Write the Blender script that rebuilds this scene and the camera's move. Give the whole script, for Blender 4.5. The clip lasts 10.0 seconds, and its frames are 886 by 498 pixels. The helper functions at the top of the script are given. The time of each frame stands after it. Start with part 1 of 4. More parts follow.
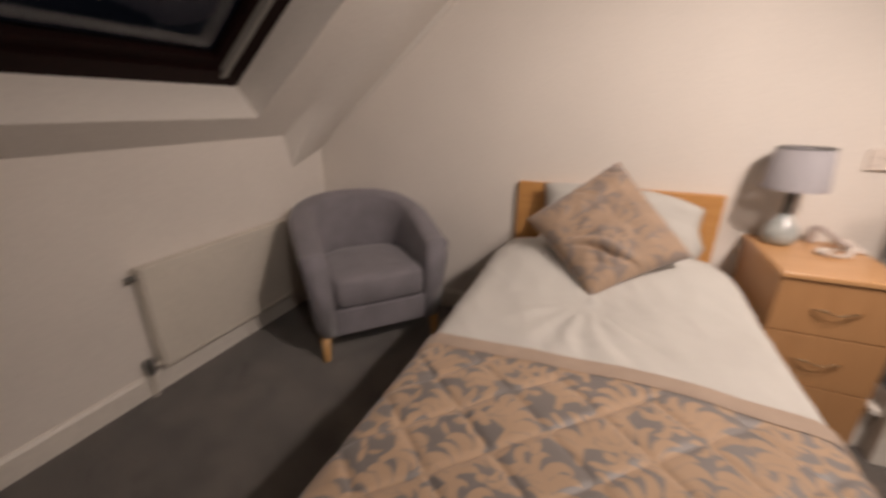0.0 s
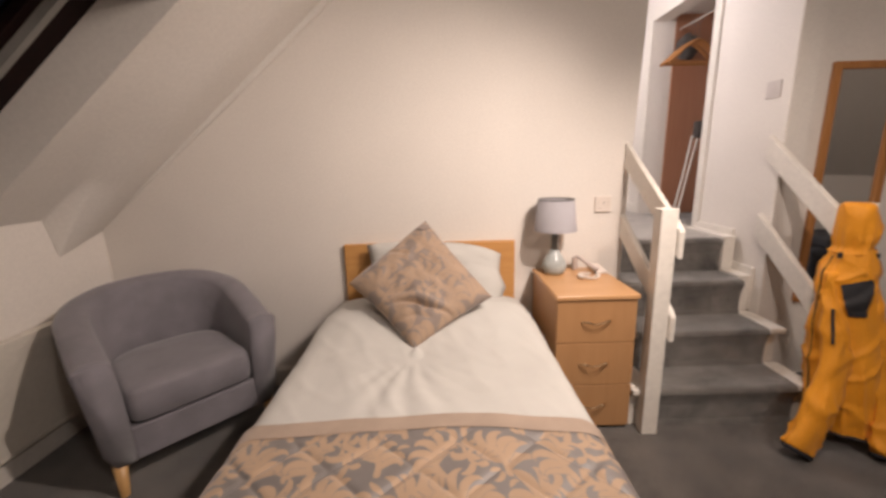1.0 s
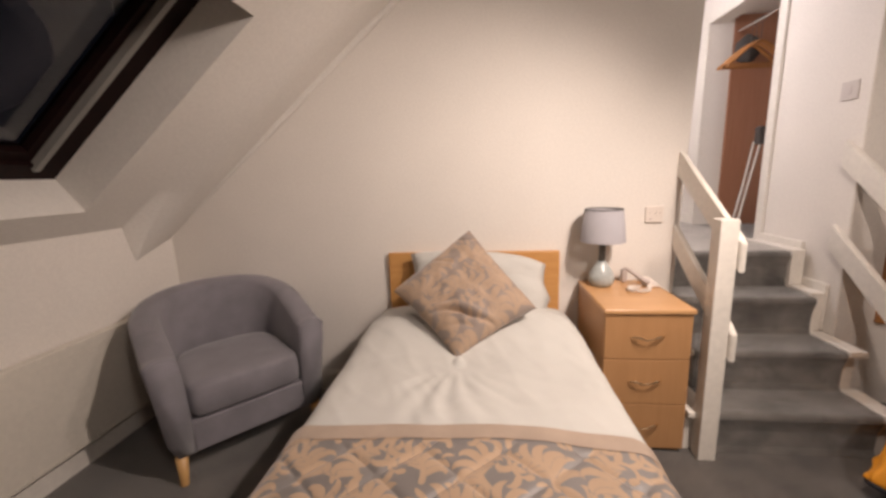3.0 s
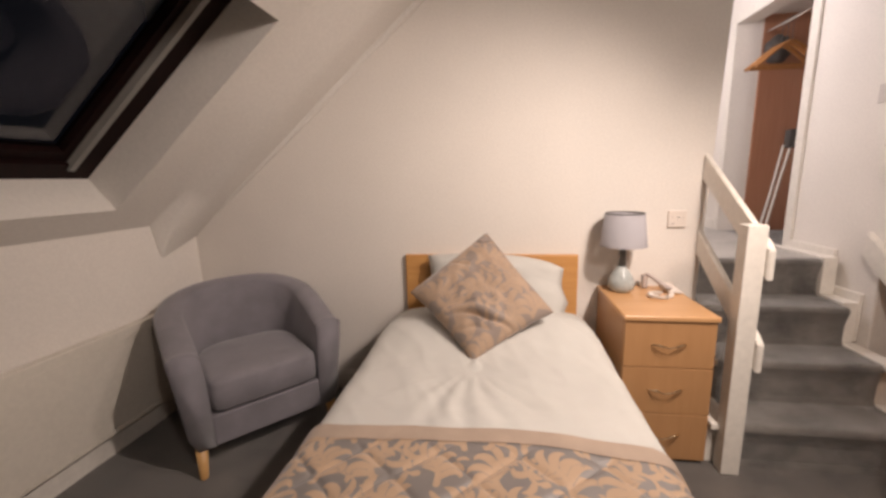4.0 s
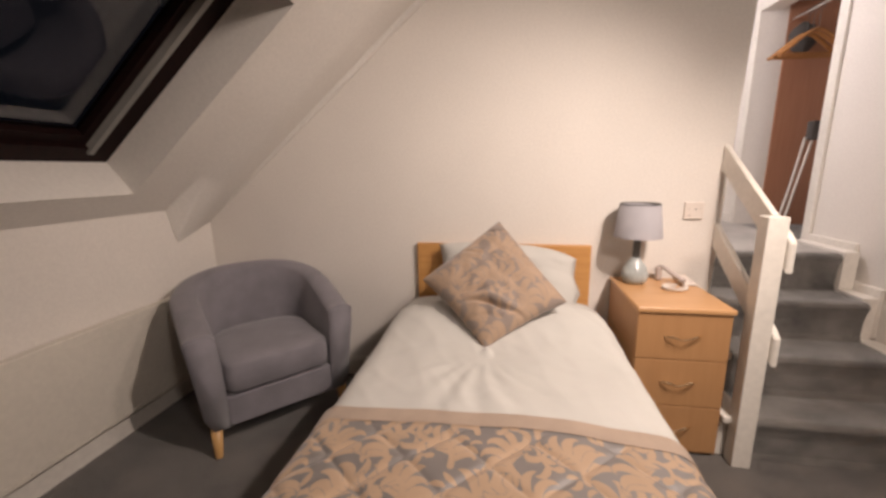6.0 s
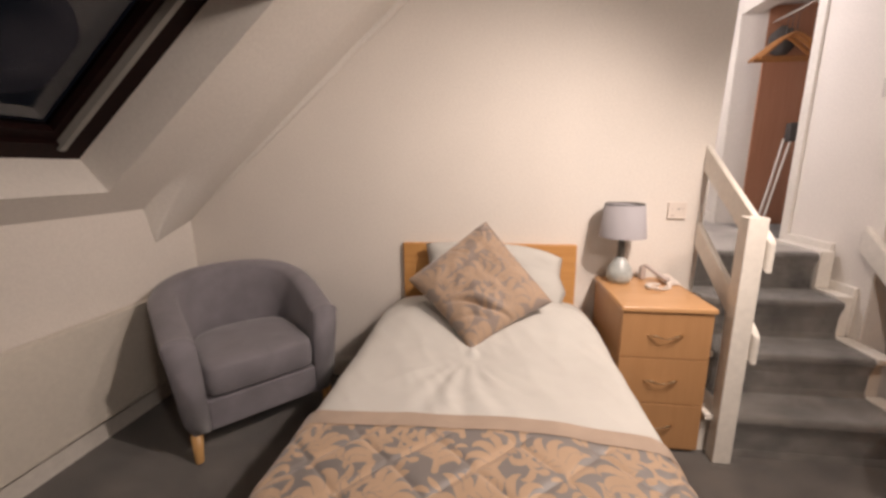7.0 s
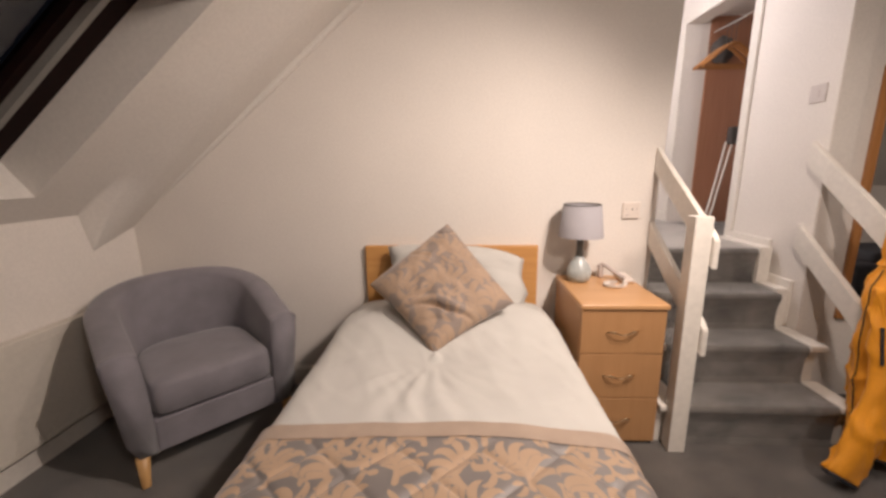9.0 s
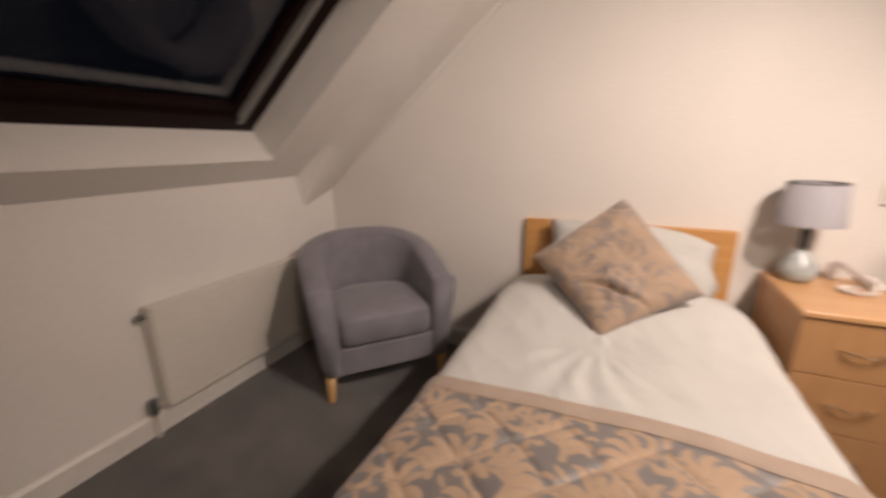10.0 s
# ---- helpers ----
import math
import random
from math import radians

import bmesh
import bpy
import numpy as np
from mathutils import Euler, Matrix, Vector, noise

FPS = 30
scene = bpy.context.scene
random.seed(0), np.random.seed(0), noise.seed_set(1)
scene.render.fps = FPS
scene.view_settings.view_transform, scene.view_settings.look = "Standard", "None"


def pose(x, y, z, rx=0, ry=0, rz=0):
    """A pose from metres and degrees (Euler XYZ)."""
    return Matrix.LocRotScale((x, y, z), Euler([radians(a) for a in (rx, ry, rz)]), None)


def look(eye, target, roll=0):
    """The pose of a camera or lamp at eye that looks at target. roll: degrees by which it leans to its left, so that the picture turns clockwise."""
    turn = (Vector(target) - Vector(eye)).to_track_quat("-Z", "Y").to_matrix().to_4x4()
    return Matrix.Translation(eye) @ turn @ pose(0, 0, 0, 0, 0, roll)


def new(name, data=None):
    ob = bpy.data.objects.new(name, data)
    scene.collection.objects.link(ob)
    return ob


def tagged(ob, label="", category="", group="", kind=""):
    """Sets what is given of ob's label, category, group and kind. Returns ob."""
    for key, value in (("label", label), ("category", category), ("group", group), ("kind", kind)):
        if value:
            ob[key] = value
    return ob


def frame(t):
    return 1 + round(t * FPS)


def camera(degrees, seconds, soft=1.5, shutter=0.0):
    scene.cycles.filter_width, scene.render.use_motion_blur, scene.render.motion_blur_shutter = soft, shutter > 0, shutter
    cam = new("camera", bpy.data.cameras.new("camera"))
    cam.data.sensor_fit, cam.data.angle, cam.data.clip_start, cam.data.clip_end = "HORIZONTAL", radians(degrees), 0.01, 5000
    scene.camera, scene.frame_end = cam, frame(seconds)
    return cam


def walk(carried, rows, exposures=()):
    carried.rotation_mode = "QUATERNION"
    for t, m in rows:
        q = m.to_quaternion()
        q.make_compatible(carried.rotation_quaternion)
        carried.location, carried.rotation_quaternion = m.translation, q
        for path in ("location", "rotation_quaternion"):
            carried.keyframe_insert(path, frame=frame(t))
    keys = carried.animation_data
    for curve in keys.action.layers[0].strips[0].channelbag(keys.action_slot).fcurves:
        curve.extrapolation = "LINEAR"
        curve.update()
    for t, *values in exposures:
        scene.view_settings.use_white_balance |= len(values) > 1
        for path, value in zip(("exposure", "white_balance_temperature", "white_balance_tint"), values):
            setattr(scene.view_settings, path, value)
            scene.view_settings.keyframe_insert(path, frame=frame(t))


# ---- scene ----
cam = camera(98.0, 10.0, soft=3.0, shutter=0.6)
PATH = [
    (0, (-0.065, -2.072, 1.202), (-0.78, -0.337, 0.512), 0.3),
    (0.5, (0.015, -2.073, 1.222), (-0.203, -0.151, 0.714), -0.9),
    (1, (0.071, -2.077, 1.251), (0.067, -0.123, 0.821), -1.6),
    (1.5, (0.106, -2.086, 1.252), (0.181, -0.129, 0.848), -2.1),
    (2, (0.107, -2.082, 1.256), (0.12, -0.122, 0.861), -2.2),
    (2.5, (0.062, -2.087, 1.251), (-0.057, -0.128, 0.867), -2.2),
    (4, (0.05, -2.086, 1.25), (-0.242, -0.141, 0.891), -1.6),
    (4.5, (0.043, -2.093, 1.256), (-0.289, -0.154, 0.897), -1.6),
    (5, (0.033, -2.094, 1.249), (-0.317, -0.162, 0.866), -1.5),
    (5.2, (0.033, -2.089, 1.237), (-0.324, -0.16, 0.848), -1.3),
    (5.5, (0.028, -2.093, 1.233), (-0.324, -0.164, 0.839), -1.2),
    (7, (0.035, -2.075, 1.239), (-0.235, -0.137, 0.828), -0.6),
    (7.5, (0.035, -2.069, 1.236), (-0.194, -0.125, 0.825), -0.6),
    (8, (0.031, -2.066, 1.238), (-0.155, -0.116, 0.834), -0.5),
    (8.5, (0.035, -2.054, 1.238), (-0.098, -0.1, 0.833), -0.5),
    (9, (0.056, -2.054, 1.242), (-0.045, -0.099, 0.835), -0.7),
    (9.5, (0.039, -2.047, 1.228), (-0.239, -0.117, 0.781), -1.0),
    (10, (-0.034, -2.048, 1.213), (-0.839, -0.292, 0.694), -0.6),
]
EXPOSURES = [(0, -0.45), (0.5, -0.27), (1, -0.18), (2, -0.16), (9, -0.18), (10, -0.17)]
walk(cam, [(t, look(eye, target, roll)) for t, eye, target, roll in PATH], EXPOSURES)


# ---- light ----
world = bpy.data.worlds.new("night")
scene.world = world
world.use_nodes = True
world.node_tree.nodes["Background"].inputs[0].default_value = (0.010, 0.012, 0.018, 1)
world.node_tree.nodes["Background"].inputs[1].default_value = 0.3
scene.view_settings.exposure = 0.0


def lamp(name, kind, at, target, watts, colour, size):
    data = bpy.data.lights.new(name, kind)
    data.energy, data.color = watts, colour
    ob = new(name, data)
    ob.matrix_world = look(at, target)
    if kind == "AREA":
        data.shape, data.size = "DISK", size
    else:
        data.shadow_soft_size = size
    return ob


# two ceiling spotlights in the bedroom, and the white ceiling light above the landing
# the third spot is an unseen fill added to brighten the stairs
for at, aim, watts, cone in (((1.06, -1.07, 2.03), (-0.30, -0.18, 0.20), 36, 124), ((1.04, -1.48, 2.18), (-0.65, -0.16, 0.10), 146, 100), ((0.98, -1.20, 2.04), (1.80, -0.22, 0.35), 54, 104)):
    spot = lamp("spot_or_fill", "SPOT", at, aim, watts, (1.0, 0.825, 0.725), 0.035)
    spot.data.spot_size, spot.data.spot_blend = radians(cone), 1.0
landing_lamp = lamp("landing_light", "POINT", (0.75, 0.85, 2.3), (0.75, 0.85, 0), 38, (1.0, 0.91, 0.93), 0.12)

# unseen fill disc, added to soften shadows and lift the mirror wall
rear_fill = lamp("back_fill_light", "AREA", (1.25, -2.85, 2.46), (1.35, -0.4, 0.4), 30, (1.0, 0.85, 0.76), 0.35)


# ---- materials ----
def mat(name, colour, rough=0.6, metal=0.0, vary=0.06, scale=6.0, fine=120.0, bump=0.15, depth=0.002, sheen=0.0, dark=None):
    m = bpy.data.materials.new(name)
    m.use_nodes = True
    t = m.node_tree
    n, l = t.nodes, t.links
    b = n["Principled BSDF"]
    co = n.new("ShaderNodeTexCoord")
    big, small = n.new("ShaderNodeTexNoise"), n.new("ShaderNodeTexNoise")
    big.inputs["Scale"].default_value, small.inputs["Scale"].default_value = scale, fine
    big.inputs["Detail"].default_value, small.inputs["Detail"].default_value = 4, 3
    l.new(co.outputs["Object"], big.inputs["Vector"])
    l.new(co.outputs["Object"], small.inputs["Vector"])
    add = n.new("ShaderNodeMath")
    add.operation = "ADD"
    l.new(big.outputs["Fac"], add.inputs[0])
    l.new(small.outputs["Fac"], add.inputs[1])
    ramp = n.new("ShaderNodeValToRGB")
    lo = dark or tuple(c * (1 - 2.2 * vary) for c in colour)
    hi = tuple(min(1, c * (1 + 1.4 * vary)) for c in colour)
    ramp.color_ramp.elements[0].position, ramp.color_ramp.elements[1].position = 0.35, 0.65
    ramp.color_ramp.elements[0].color, ramp.color_ramp.elements[1].color = (*lo, 1), (*hi, 1)
    half = n.new("ShaderNodeMath")
    half.operation = "MULTIPLY"
    half.inputs[1].default_value = 0.5
    l.new(add.outputs[0], half.inputs[0])
    l.new(half.outputs[0], ramp.inputs["Fac"])
    l.new(ramp.outputs["Color"], b.inputs["Base Color"])
    b.inputs["Roughness"].default_value, b.inputs["Metallic"].default_value = rough, metal
    if sheen:
        b.inputs["Sheen Weight"].default_value = sheen
        b.inputs["Sheen Roughness"].default_value = 0.5
    if bump:
        bp = n.new("ShaderNodeBump")
        bp.inputs["Strength"].default_value, bp.inputs["Distance"].default_value = bump, depth
        l.new(small.outputs["Fac"], bp.inputs["Height"])
        l.new(bp.outputs["Normal"], b.inputs["Normal"])
    return m


def wood(name, light, dark, axis="x", rough=0.4, rings=9.0):
    """Grain stretched along one axis."""
    m = bpy.data.materials.new(name)
    m.use_nodes = True
    n, l = m.node_tree.nodes, m.node_tree.links
    b = n["Principled BSDF"]
    co, mp = n.new("ShaderNodeTexCoord"), n.new("ShaderNodeMapping")
    mp.inputs["Scale"].default_value = [(0.06 if a == axis else 1.0) for a in "xyz"]
    no = n.new("ShaderNodeTexNoise")
    no.inputs["Scale"].default_value, no.inputs["Detail"].default_value, no.inputs["Roughness"].default_value = rings * 6, 6, 0.65
    ramp = n.new("ShaderNodeValToRGB")
    ramp.color_ramp.elements[0].position, ramp.color_ramp.elements[1].position = 0.3, 0.68
    ramp.color_ramp.elements[0].color, ramp.color_ramp.elements[1].color = (*dark, 1), (*light, 1)
    l.new(co.outputs["Object"], mp.inputs["Vector"])
    l.new(mp.outputs["Vector"], no.inputs["Vector"])
    l.new(no.outputs["Fac"], ramp.inputs["Fac"])
    l.new(ramp.outputs["Color"], b.inputs["Base Color"])
    b.inputs["Roughness"].default_value = rough
    bp = n.new("ShaderNodeBump")
    bp.inputs["Strength"].default_value, bp.inputs["Distance"].default_value = 0.08, 0.001
    l.new(no.outputs["Fac"], bp.inputs["Height"])
    l.new(bp.outputs["Normal"], b.inputs["Normal"])
    return m


def woven(name, pale, dark, soft, gloss, rough, satin):
    """A two-tone jacquard: the mesh's "weave" value tells figure from ground; the satin ground shines."""
    m = bpy.data.materials.new(name)
    m.use_nodes = True
    n, l = m.node_tree.nodes, m.node_tree.links
    b = n["Principled BSDF"]
    co, at = n.new("ShaderNodeTexCoord"), n.new("ShaderNodeAttribute")
    at.attribute_name = "weave"
    fray = n.new("ShaderNodeTexNoise")
    fray.inputs["Scale"].default_value, fray.inputs["Detail"].default_value = 160, 3
    l.new(co.outputs["Object"], fray.inputs["Vector"])
    mix = n.new("ShaderNodeMath")
    mix.operation = "MULTIPLY_ADD"
    mix.inputs[1].default_value = 0.0030
    l.new(fray.outputs["Fac"], mix.inputs[0])
    l.new(at.outputs["Fac"], mix.inputs[2])
    ramp = n.new("ShaderNodeMapRange")
    ramp.interpolation_type = "SMOOTHSTEP"
    ramp.inputs["From Min"].default_value, ramp.inputs["From Max"].default_value = 0.0015 - soft, 0.0015 + soft
    l.new(mix.outputs[0], ramp.inputs["Value"])
    cloud = n.new("ShaderNodeTexNoise")
    cloud.inputs["Scale"].default_value, cloud.inputs["Detail"].default_value = 11, 4
    l.new(co.outputs["Object"], cloud.inputs["Vector"])
    tones = []
    for c in (pale, dark):
        t = n.new("ShaderNodeMix")
        t.data_type = "RGBA"
        t.inputs["A"].default_value = (*[k * 0.86 for k in c], 1)
        t.inputs["B"].default_value = (*[k * 1.14 for k in c], 1)
        l.new(cloud.outputs["Fac"], t.inputs["Factor"])
        tones.append(t)
    both = n.new("ShaderNodeMix")
    both.data_type = "RGBA"
    l.new(ramp.outputs["Result"], both.inputs["Factor"])
    l.new(tones[0].outputs["Result"], both.inputs["A"])
    l.new(tones[1].outputs["Result"], both.inputs["B"])
    l.new(both.outputs["Result"], b.inputs["Base Color"])
    shine = n.new("ShaderNodeMath")
    shine.operation = "MULTIPLY"
    shine.inputs[1].default_value = gloss
    l.new(ramp.outputs["Result"], shine.inputs[0])
    l.new(shine.outputs[0], b.inputs["Metallic"])
    weave = n.new("ShaderNodeTexNoise")
    weave.inputs["Scale"].default_value = 500
    bp = n.new("ShaderNodeBump")
    bp.inputs["Strength"].default_value, bp.inputs["Distance"].default_value = 0.25, 0.001
    l.new(co.outputs["Object"], weave.inputs["Vector"])
    l.new(weave.outputs["Fac"], bp.inputs["Height"])
    l.new(bp.outputs["Normal"], b.inputs["Normal"])
    # the satin ground reflects more than the matt figure
    gleam = n.new("ShaderNodeMath")
    gleam.operation = "MULTIPLY_ADD"
    gleam.inputs[1].default_value, gleam.inputs[2].default_value = satin, 1.28
    l.new(ramp.outputs["Result"], gleam.inputs[0])
    l.new(gleam.outputs[0], b.inputs["IOR"])
    b.inputs["Roughness"].default_value = rough
    b.inputs["Sheen Weight"].default_value = 0.25
    return m


PAINT = mat("cream wall paint", (0.78, 0.735, 0.685), 0.85, vary=0.03, scale=1.6, fine=90, bump=0.12)
CEIL = mat("white ceiling paint", (0.78, 0.745, 0.70), 0.85, vary=0.03, scale=1.3, fine=70, bump=0.15)
GLOSS = mat("white gloss paint", (0.76, 0.72, 0.66), 0.38, vary=0.04, scale=4, fine=40, bump=0.06)
CARPET = mat("grey cut-pile carpet", (0.090, 0.077, 0.065), 0.95, vary=0.30, scale=6, fine=420, bump=0.8, depth=0.006, sheen=0.35)
STAIR_CARPET = mat("grey stair carpet", (0.158, 0.146, 0.133), 0.95, vary=0.34, scale=9, fine=420, bump=0.8, depth=0.006, sheen=0.4)
LANDING = mat("pale grey landing carpet", (0.40, 0.375, 0.345), 0.95, vary=0.14, scale=8, fine=380, bump=0.6, depth=0.004, sheen=0.3)
FABRIC = mat("grey woven upholstery", (0.212, 0.199, 0.222), 0.9, vary=0.10, scale=9, fine=600, bump=0.35, depth=0.001, sheen=0.3)
LINEN = mat("white cotton", (0.55, 0.538, 0.508), 0.85, vary=0.03, scale=5, fine=500, bump=0.12, depth=0.001, sheen=0.1)
# cabinet body and drawers: the top's oak, darkened for the shade on them
OAK_SHADED = wood("oak laminate", (0.46, 0.252, 0.115), (0.415, 0.220, 0.097), "z")
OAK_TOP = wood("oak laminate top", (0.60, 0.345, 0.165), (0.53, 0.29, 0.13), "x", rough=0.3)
OAK_HEAD = wood("oak laminate headboard", (0.62, 0.33, 0.115), (0.53, 0.26, 0.085), "x")
PINE = wood("orange pine", (0.46, 0.21, 0.07), (0.36, 0.15, 0.045), "z")
BEECH = wood("pale beech", (0.62, 0.37, 0.15), (0.52, 0.29, 0.11), "z")
SAPELE = wood("red-brown veneer", (0.40, 0.190, 0.112), (0.345, 0.155, 0.088), "z")
DARK_WOOD = wood("dark stained window wood", (0.016, 0.005, 0.004), (0.008, 0.003, 0.003), "x", rough=0.6)
DARK_WOOD.node_tree.nodes["Principled BSDF"].inputs["Specular IOR Level"].default_value = 0.15
BEAD = mat("grey aluminium bead", (0.28, 0.27, 0.25), 0.5, vary=0.05)
STEEL = mat("brass-toned chrome", (0.84, 0.69, 0.48), 0.22, metal=1.0, vary=0.02, bump=0)
CHROME = mat("bright chrome", (0.85, 0.85, 0.85), 0.15, metal=1.0, vary=0.02, bump=0)
RAD = mat("cream radiator enamel", (0.70, 0.655, 0.58), 0.42, vary=0.03, scale=3, fine=50, bump=0.05)
SHADE = mat("grey-lilac lamp shade fabric", (0.385, 0.37, 0.395), 0.85, vary=0.04, fine=700, bump=0.2, depth=0.0006)
CERAMIC = mat("pale grey-blue glazed ceramic", (0.42, 0.45, 0.445), 0.12, vary=0.1, scale=12, fine=40, bump=0)
PEWTER = mat("dull pewter", (0.16, 0.16, 0.155), 0.4, metal=0.6, vary=0.1)
IVORY = mat("ivory plastic", (0.74, 0.67, 0.61), 0.35, vary=0.03, bump=0)
GREY_PLASTIC = mat("grey plastic", (0.50, 0.43, 0.40), 0.4, vary=0.05, bump=0)
PALE_PLASTIC = mat("pale grey plastic", (0.60, 0.55, 0.52), 0.4, vary=0.04, bump=0)
ORANGE = mat("orange shell fabric", (0.80, 0.315, 0.010), 0.66, vary=0.09, scale=6, fine=300, bump=0.12, depth=0.001, sheen=0.1)
BLACK = mat("black fabric", (0.022, 0.022, 0.026), 0.7, vary=0.15, fine=300, bump=0.2, depth=0.001)
NAVY = mat("dark blue-grey canvas", (0.085, 0.09, 0.11), 0.8, vary=0.1, fine=300)
DIVAN = mat("dark divan fabric", (0.08, 0.07, 0.065), 0.9, vary=0.1)
TAUPE = mat("taupe satin border", (0.39, 0.30, 0.235), 0.5, vary=0.06, scale=14, fine=500, bump=0.2, depth=0.001, sheen=0.2)
GROUND = woven("tan scrolls on grey-brown satin", (0.43, 0.305, 0.21), (0.15, 0.13, 0.122), 0.0018, 0.06, 0.60, 0.90)
CUSHION = woven("faded tan and grey scroll weave", (0.385, 0.275, 0.195), (0.245, 0.192, 0.162), 0.0042, 0.1, 0.7, 0.4)
MIRROR = mat("mirror glass", (0.86, 0.87, 0.87), 0.02, metal=1.0, vary=0.0, bump=0)
PANE = bpy.data.materials.new("window glass")
PANE.use_nodes = True
PANE.node_tree.nodes["Principled BSDF"].inputs["Transmission Weight"].default_value = 1.0
PANE.node_tree.nodes["Principled BSDF"].inputs["Roughness"].default_value = 0.02


# ---- helpers for building ----
LOCAL = set()


def thing(name, at, label, category, group="", kind="", m=None):
    """An empty at the base of a thing. With m, its parts are built in its own frame."""
    ob = new(name)
    ob.empty_display_size = 0.1
    if m is None:
        ob.location = at
    else:
        ob.matrix_basis = m
        LOCAL.add(ob.name)
    return tagged(ob, label, category, group, kind)


def part(name, bm, material, parent=None, label="", smooth=False):
    me = bpy.data.meshes.new(name)
    bmesh.ops.recalc_face_normals(bm, faces=bm.faces[:])
    bm.to_mesh(me)
    bm.free()
    me.materials.append(material)
    if smooth:
        me.polygons.foreach_set("use_smooth", [True] * len(me.polygons))
    ob = new(name, me)
    if parent is not None:
        ob.parent = parent
        if parent.type == "EMPTY" and parent.name not in LOCAL:
            ob.matrix_parent_inverse = Matrix.Translation(-parent.location)
    if label:
        ob["label"] = label
    return ob


def box(bm, x0, x1, y0, y1, z0, z1, bevel=0.0, segments=2, m=None):
    made = bmesh.ops.create_cube(bm, size=1.0)["verts"]
    for v in made:
        v.co = Vector((x0 + (v.co.x + 0.5) * (x1 - x0), y0 + (v.co.y + 0.5) * (y1 - y0), z0 + (v.co.z + 0.5) * (z1 - z0)))
    if bevel:
        edges = list({e for v in made for e in v.link_edges})
        out = bmesh.ops.bevel(bm, geom=edges, offset=bevel, segments=segments, affect="EDGES", profile=0.6)
        made = list({v for f in out["faces"] for v in f.verts} | {v for v in made if v.is_valid})
    if m is not None:
        bmesh.ops.transform(bm, matrix=m, verts=made)
    return bm


def boxed(*a, **k):
    return box(bmesh.new(), *a, **k)


def prism(bm, outline, axis, lo, hi):
    """A closed outline in the two other axes, drawn out along one axis."""
    def place(p, d):
        return {"x": (d, p[0], p[1]), "y": (p[0], d, p[1]), "z": (p[0], p[1], d)}[axis]
    a = [bm.verts.new(place(p, lo)) for p in outline]
    b = [bm.verts.new(place(p, hi)) for p in outline]
    bm.faces.new(a)
    bm.faces.new(b[::-1])
    for i in range(len(a)):
        k = (i + 1) % len(a)
        bm.faces.new((a[i], b[i], b[k], a[k]))
    return bm


def lathe(bm, rows, at, n=40, cap=True):
    rings = []
    for r, z in rows:
        rings.append([bm.verts.new((at[0] + r * math.cos(2 * math.pi * i / n), at[1] + r * math.sin(2 * math.pi * i / n), at[2] + z)) for i in range(n)])
    for a, b in zip(rings, rings[1:]):
        for i in range(n):
            bm.faces.new((a[i], a[(i + 1) % n], b[(i + 1) % n], b[i]))
    if cap:
        bm.faces.new(rings[0][::-1])
        bm.faces.new(rings[-1])
    return bm


def tube(bm, path, radius, n=10, flat=1.0):
    """A round or oval bar along a path; radius a number or one for each point."""
    pts = [Vector(p) for p in path]
    rings = []
    for i, p in enumerate(pts):
        d = (pts[min(i + 1, len(pts) - 1)] - pts[max(i - 1, 0)]).normalized()
        side = d.cross(Vector((0, 0, 1)))
        side = side.normalized() if side.length > 1e-3 else Vector((1, 0, 0))
        up = side.cross(d)
        r = radius if isinstance(radius, (int, float)) else radius[i]
        rings.append([bm.verts.new(p + side * r * math.cos(2 * math.pi * k / n) + up * r * flat * math.sin(2 * math.pi * k / n)) for k in range(n)])
    for a, b in zip(rings, rings[1:]):
        for k in range(n):
            bm.faces.new((a[k], a[(k + 1) % n], b[(k + 1) % n], b[k]))
    bm.faces.new(rings[0][::-1])
    bm.faces.new(rings[-1])
    return bm


def smoothly(points, steps):
    """A smooth line through points (Catmull-Rom)."""
    p = [Vector(a) for a in points]
    p = [p[0] * 2 - p[1]] + p + [p[-1] * 2 - p[-2]]
    out = []
    for i in range(1, len(p) - 2):
        for k in range(steps):
            t = k / steps
            out.append(0.5 * (2 * p[i] + (p[i + 1] - p[i - 1]) * t + (2 * p[i - 1] - 5 * p[i] + 4 * p[i + 1] - p[i + 2]) * t * t
                              + (3 * p[i] - p[i - 1] - 3 * p[i + 1] + p[i + 2]) * t ** 3))
    return out + [p[-2]]


def sheet(bm, nu, nv, at):
    """A grid of faces; at(u, v) gives the place for u and v from 0 to 1."""
    grid = [[bm.verts.new(at(i / nu, k / nv)) for k in range(nv + 1)] for i in range(nu + 1)]
    for i in range(nu):
        for k in range(nv):
            bm.faces.new((grid[i][k], grid[i + 1][k], grid[i + 1][k + 1], grid[i][k + 1]))
    return bm


def structure(name, bm, material, label, category):
    return tagged(part(name, bm, material), label, category, kind="structure")


# ---- the room ----
KNEE, LEFT, RIGHT, BACK, TOP = -1.785, -1.9, 4.0, -3.4, 2.5
SLOPE = radians(39.4)
ZK = 1.045                     # height at which the slope meets the knee wall
CS, SN = math.cos(SLOPE), math.sin(SLOPE)
LAND = 0.784                   # landing height


def on_slope(s, y, off=0.0):
    return Vector((KNEE + s * CS - off * SN, y, ZK + s * SN + off * CS))


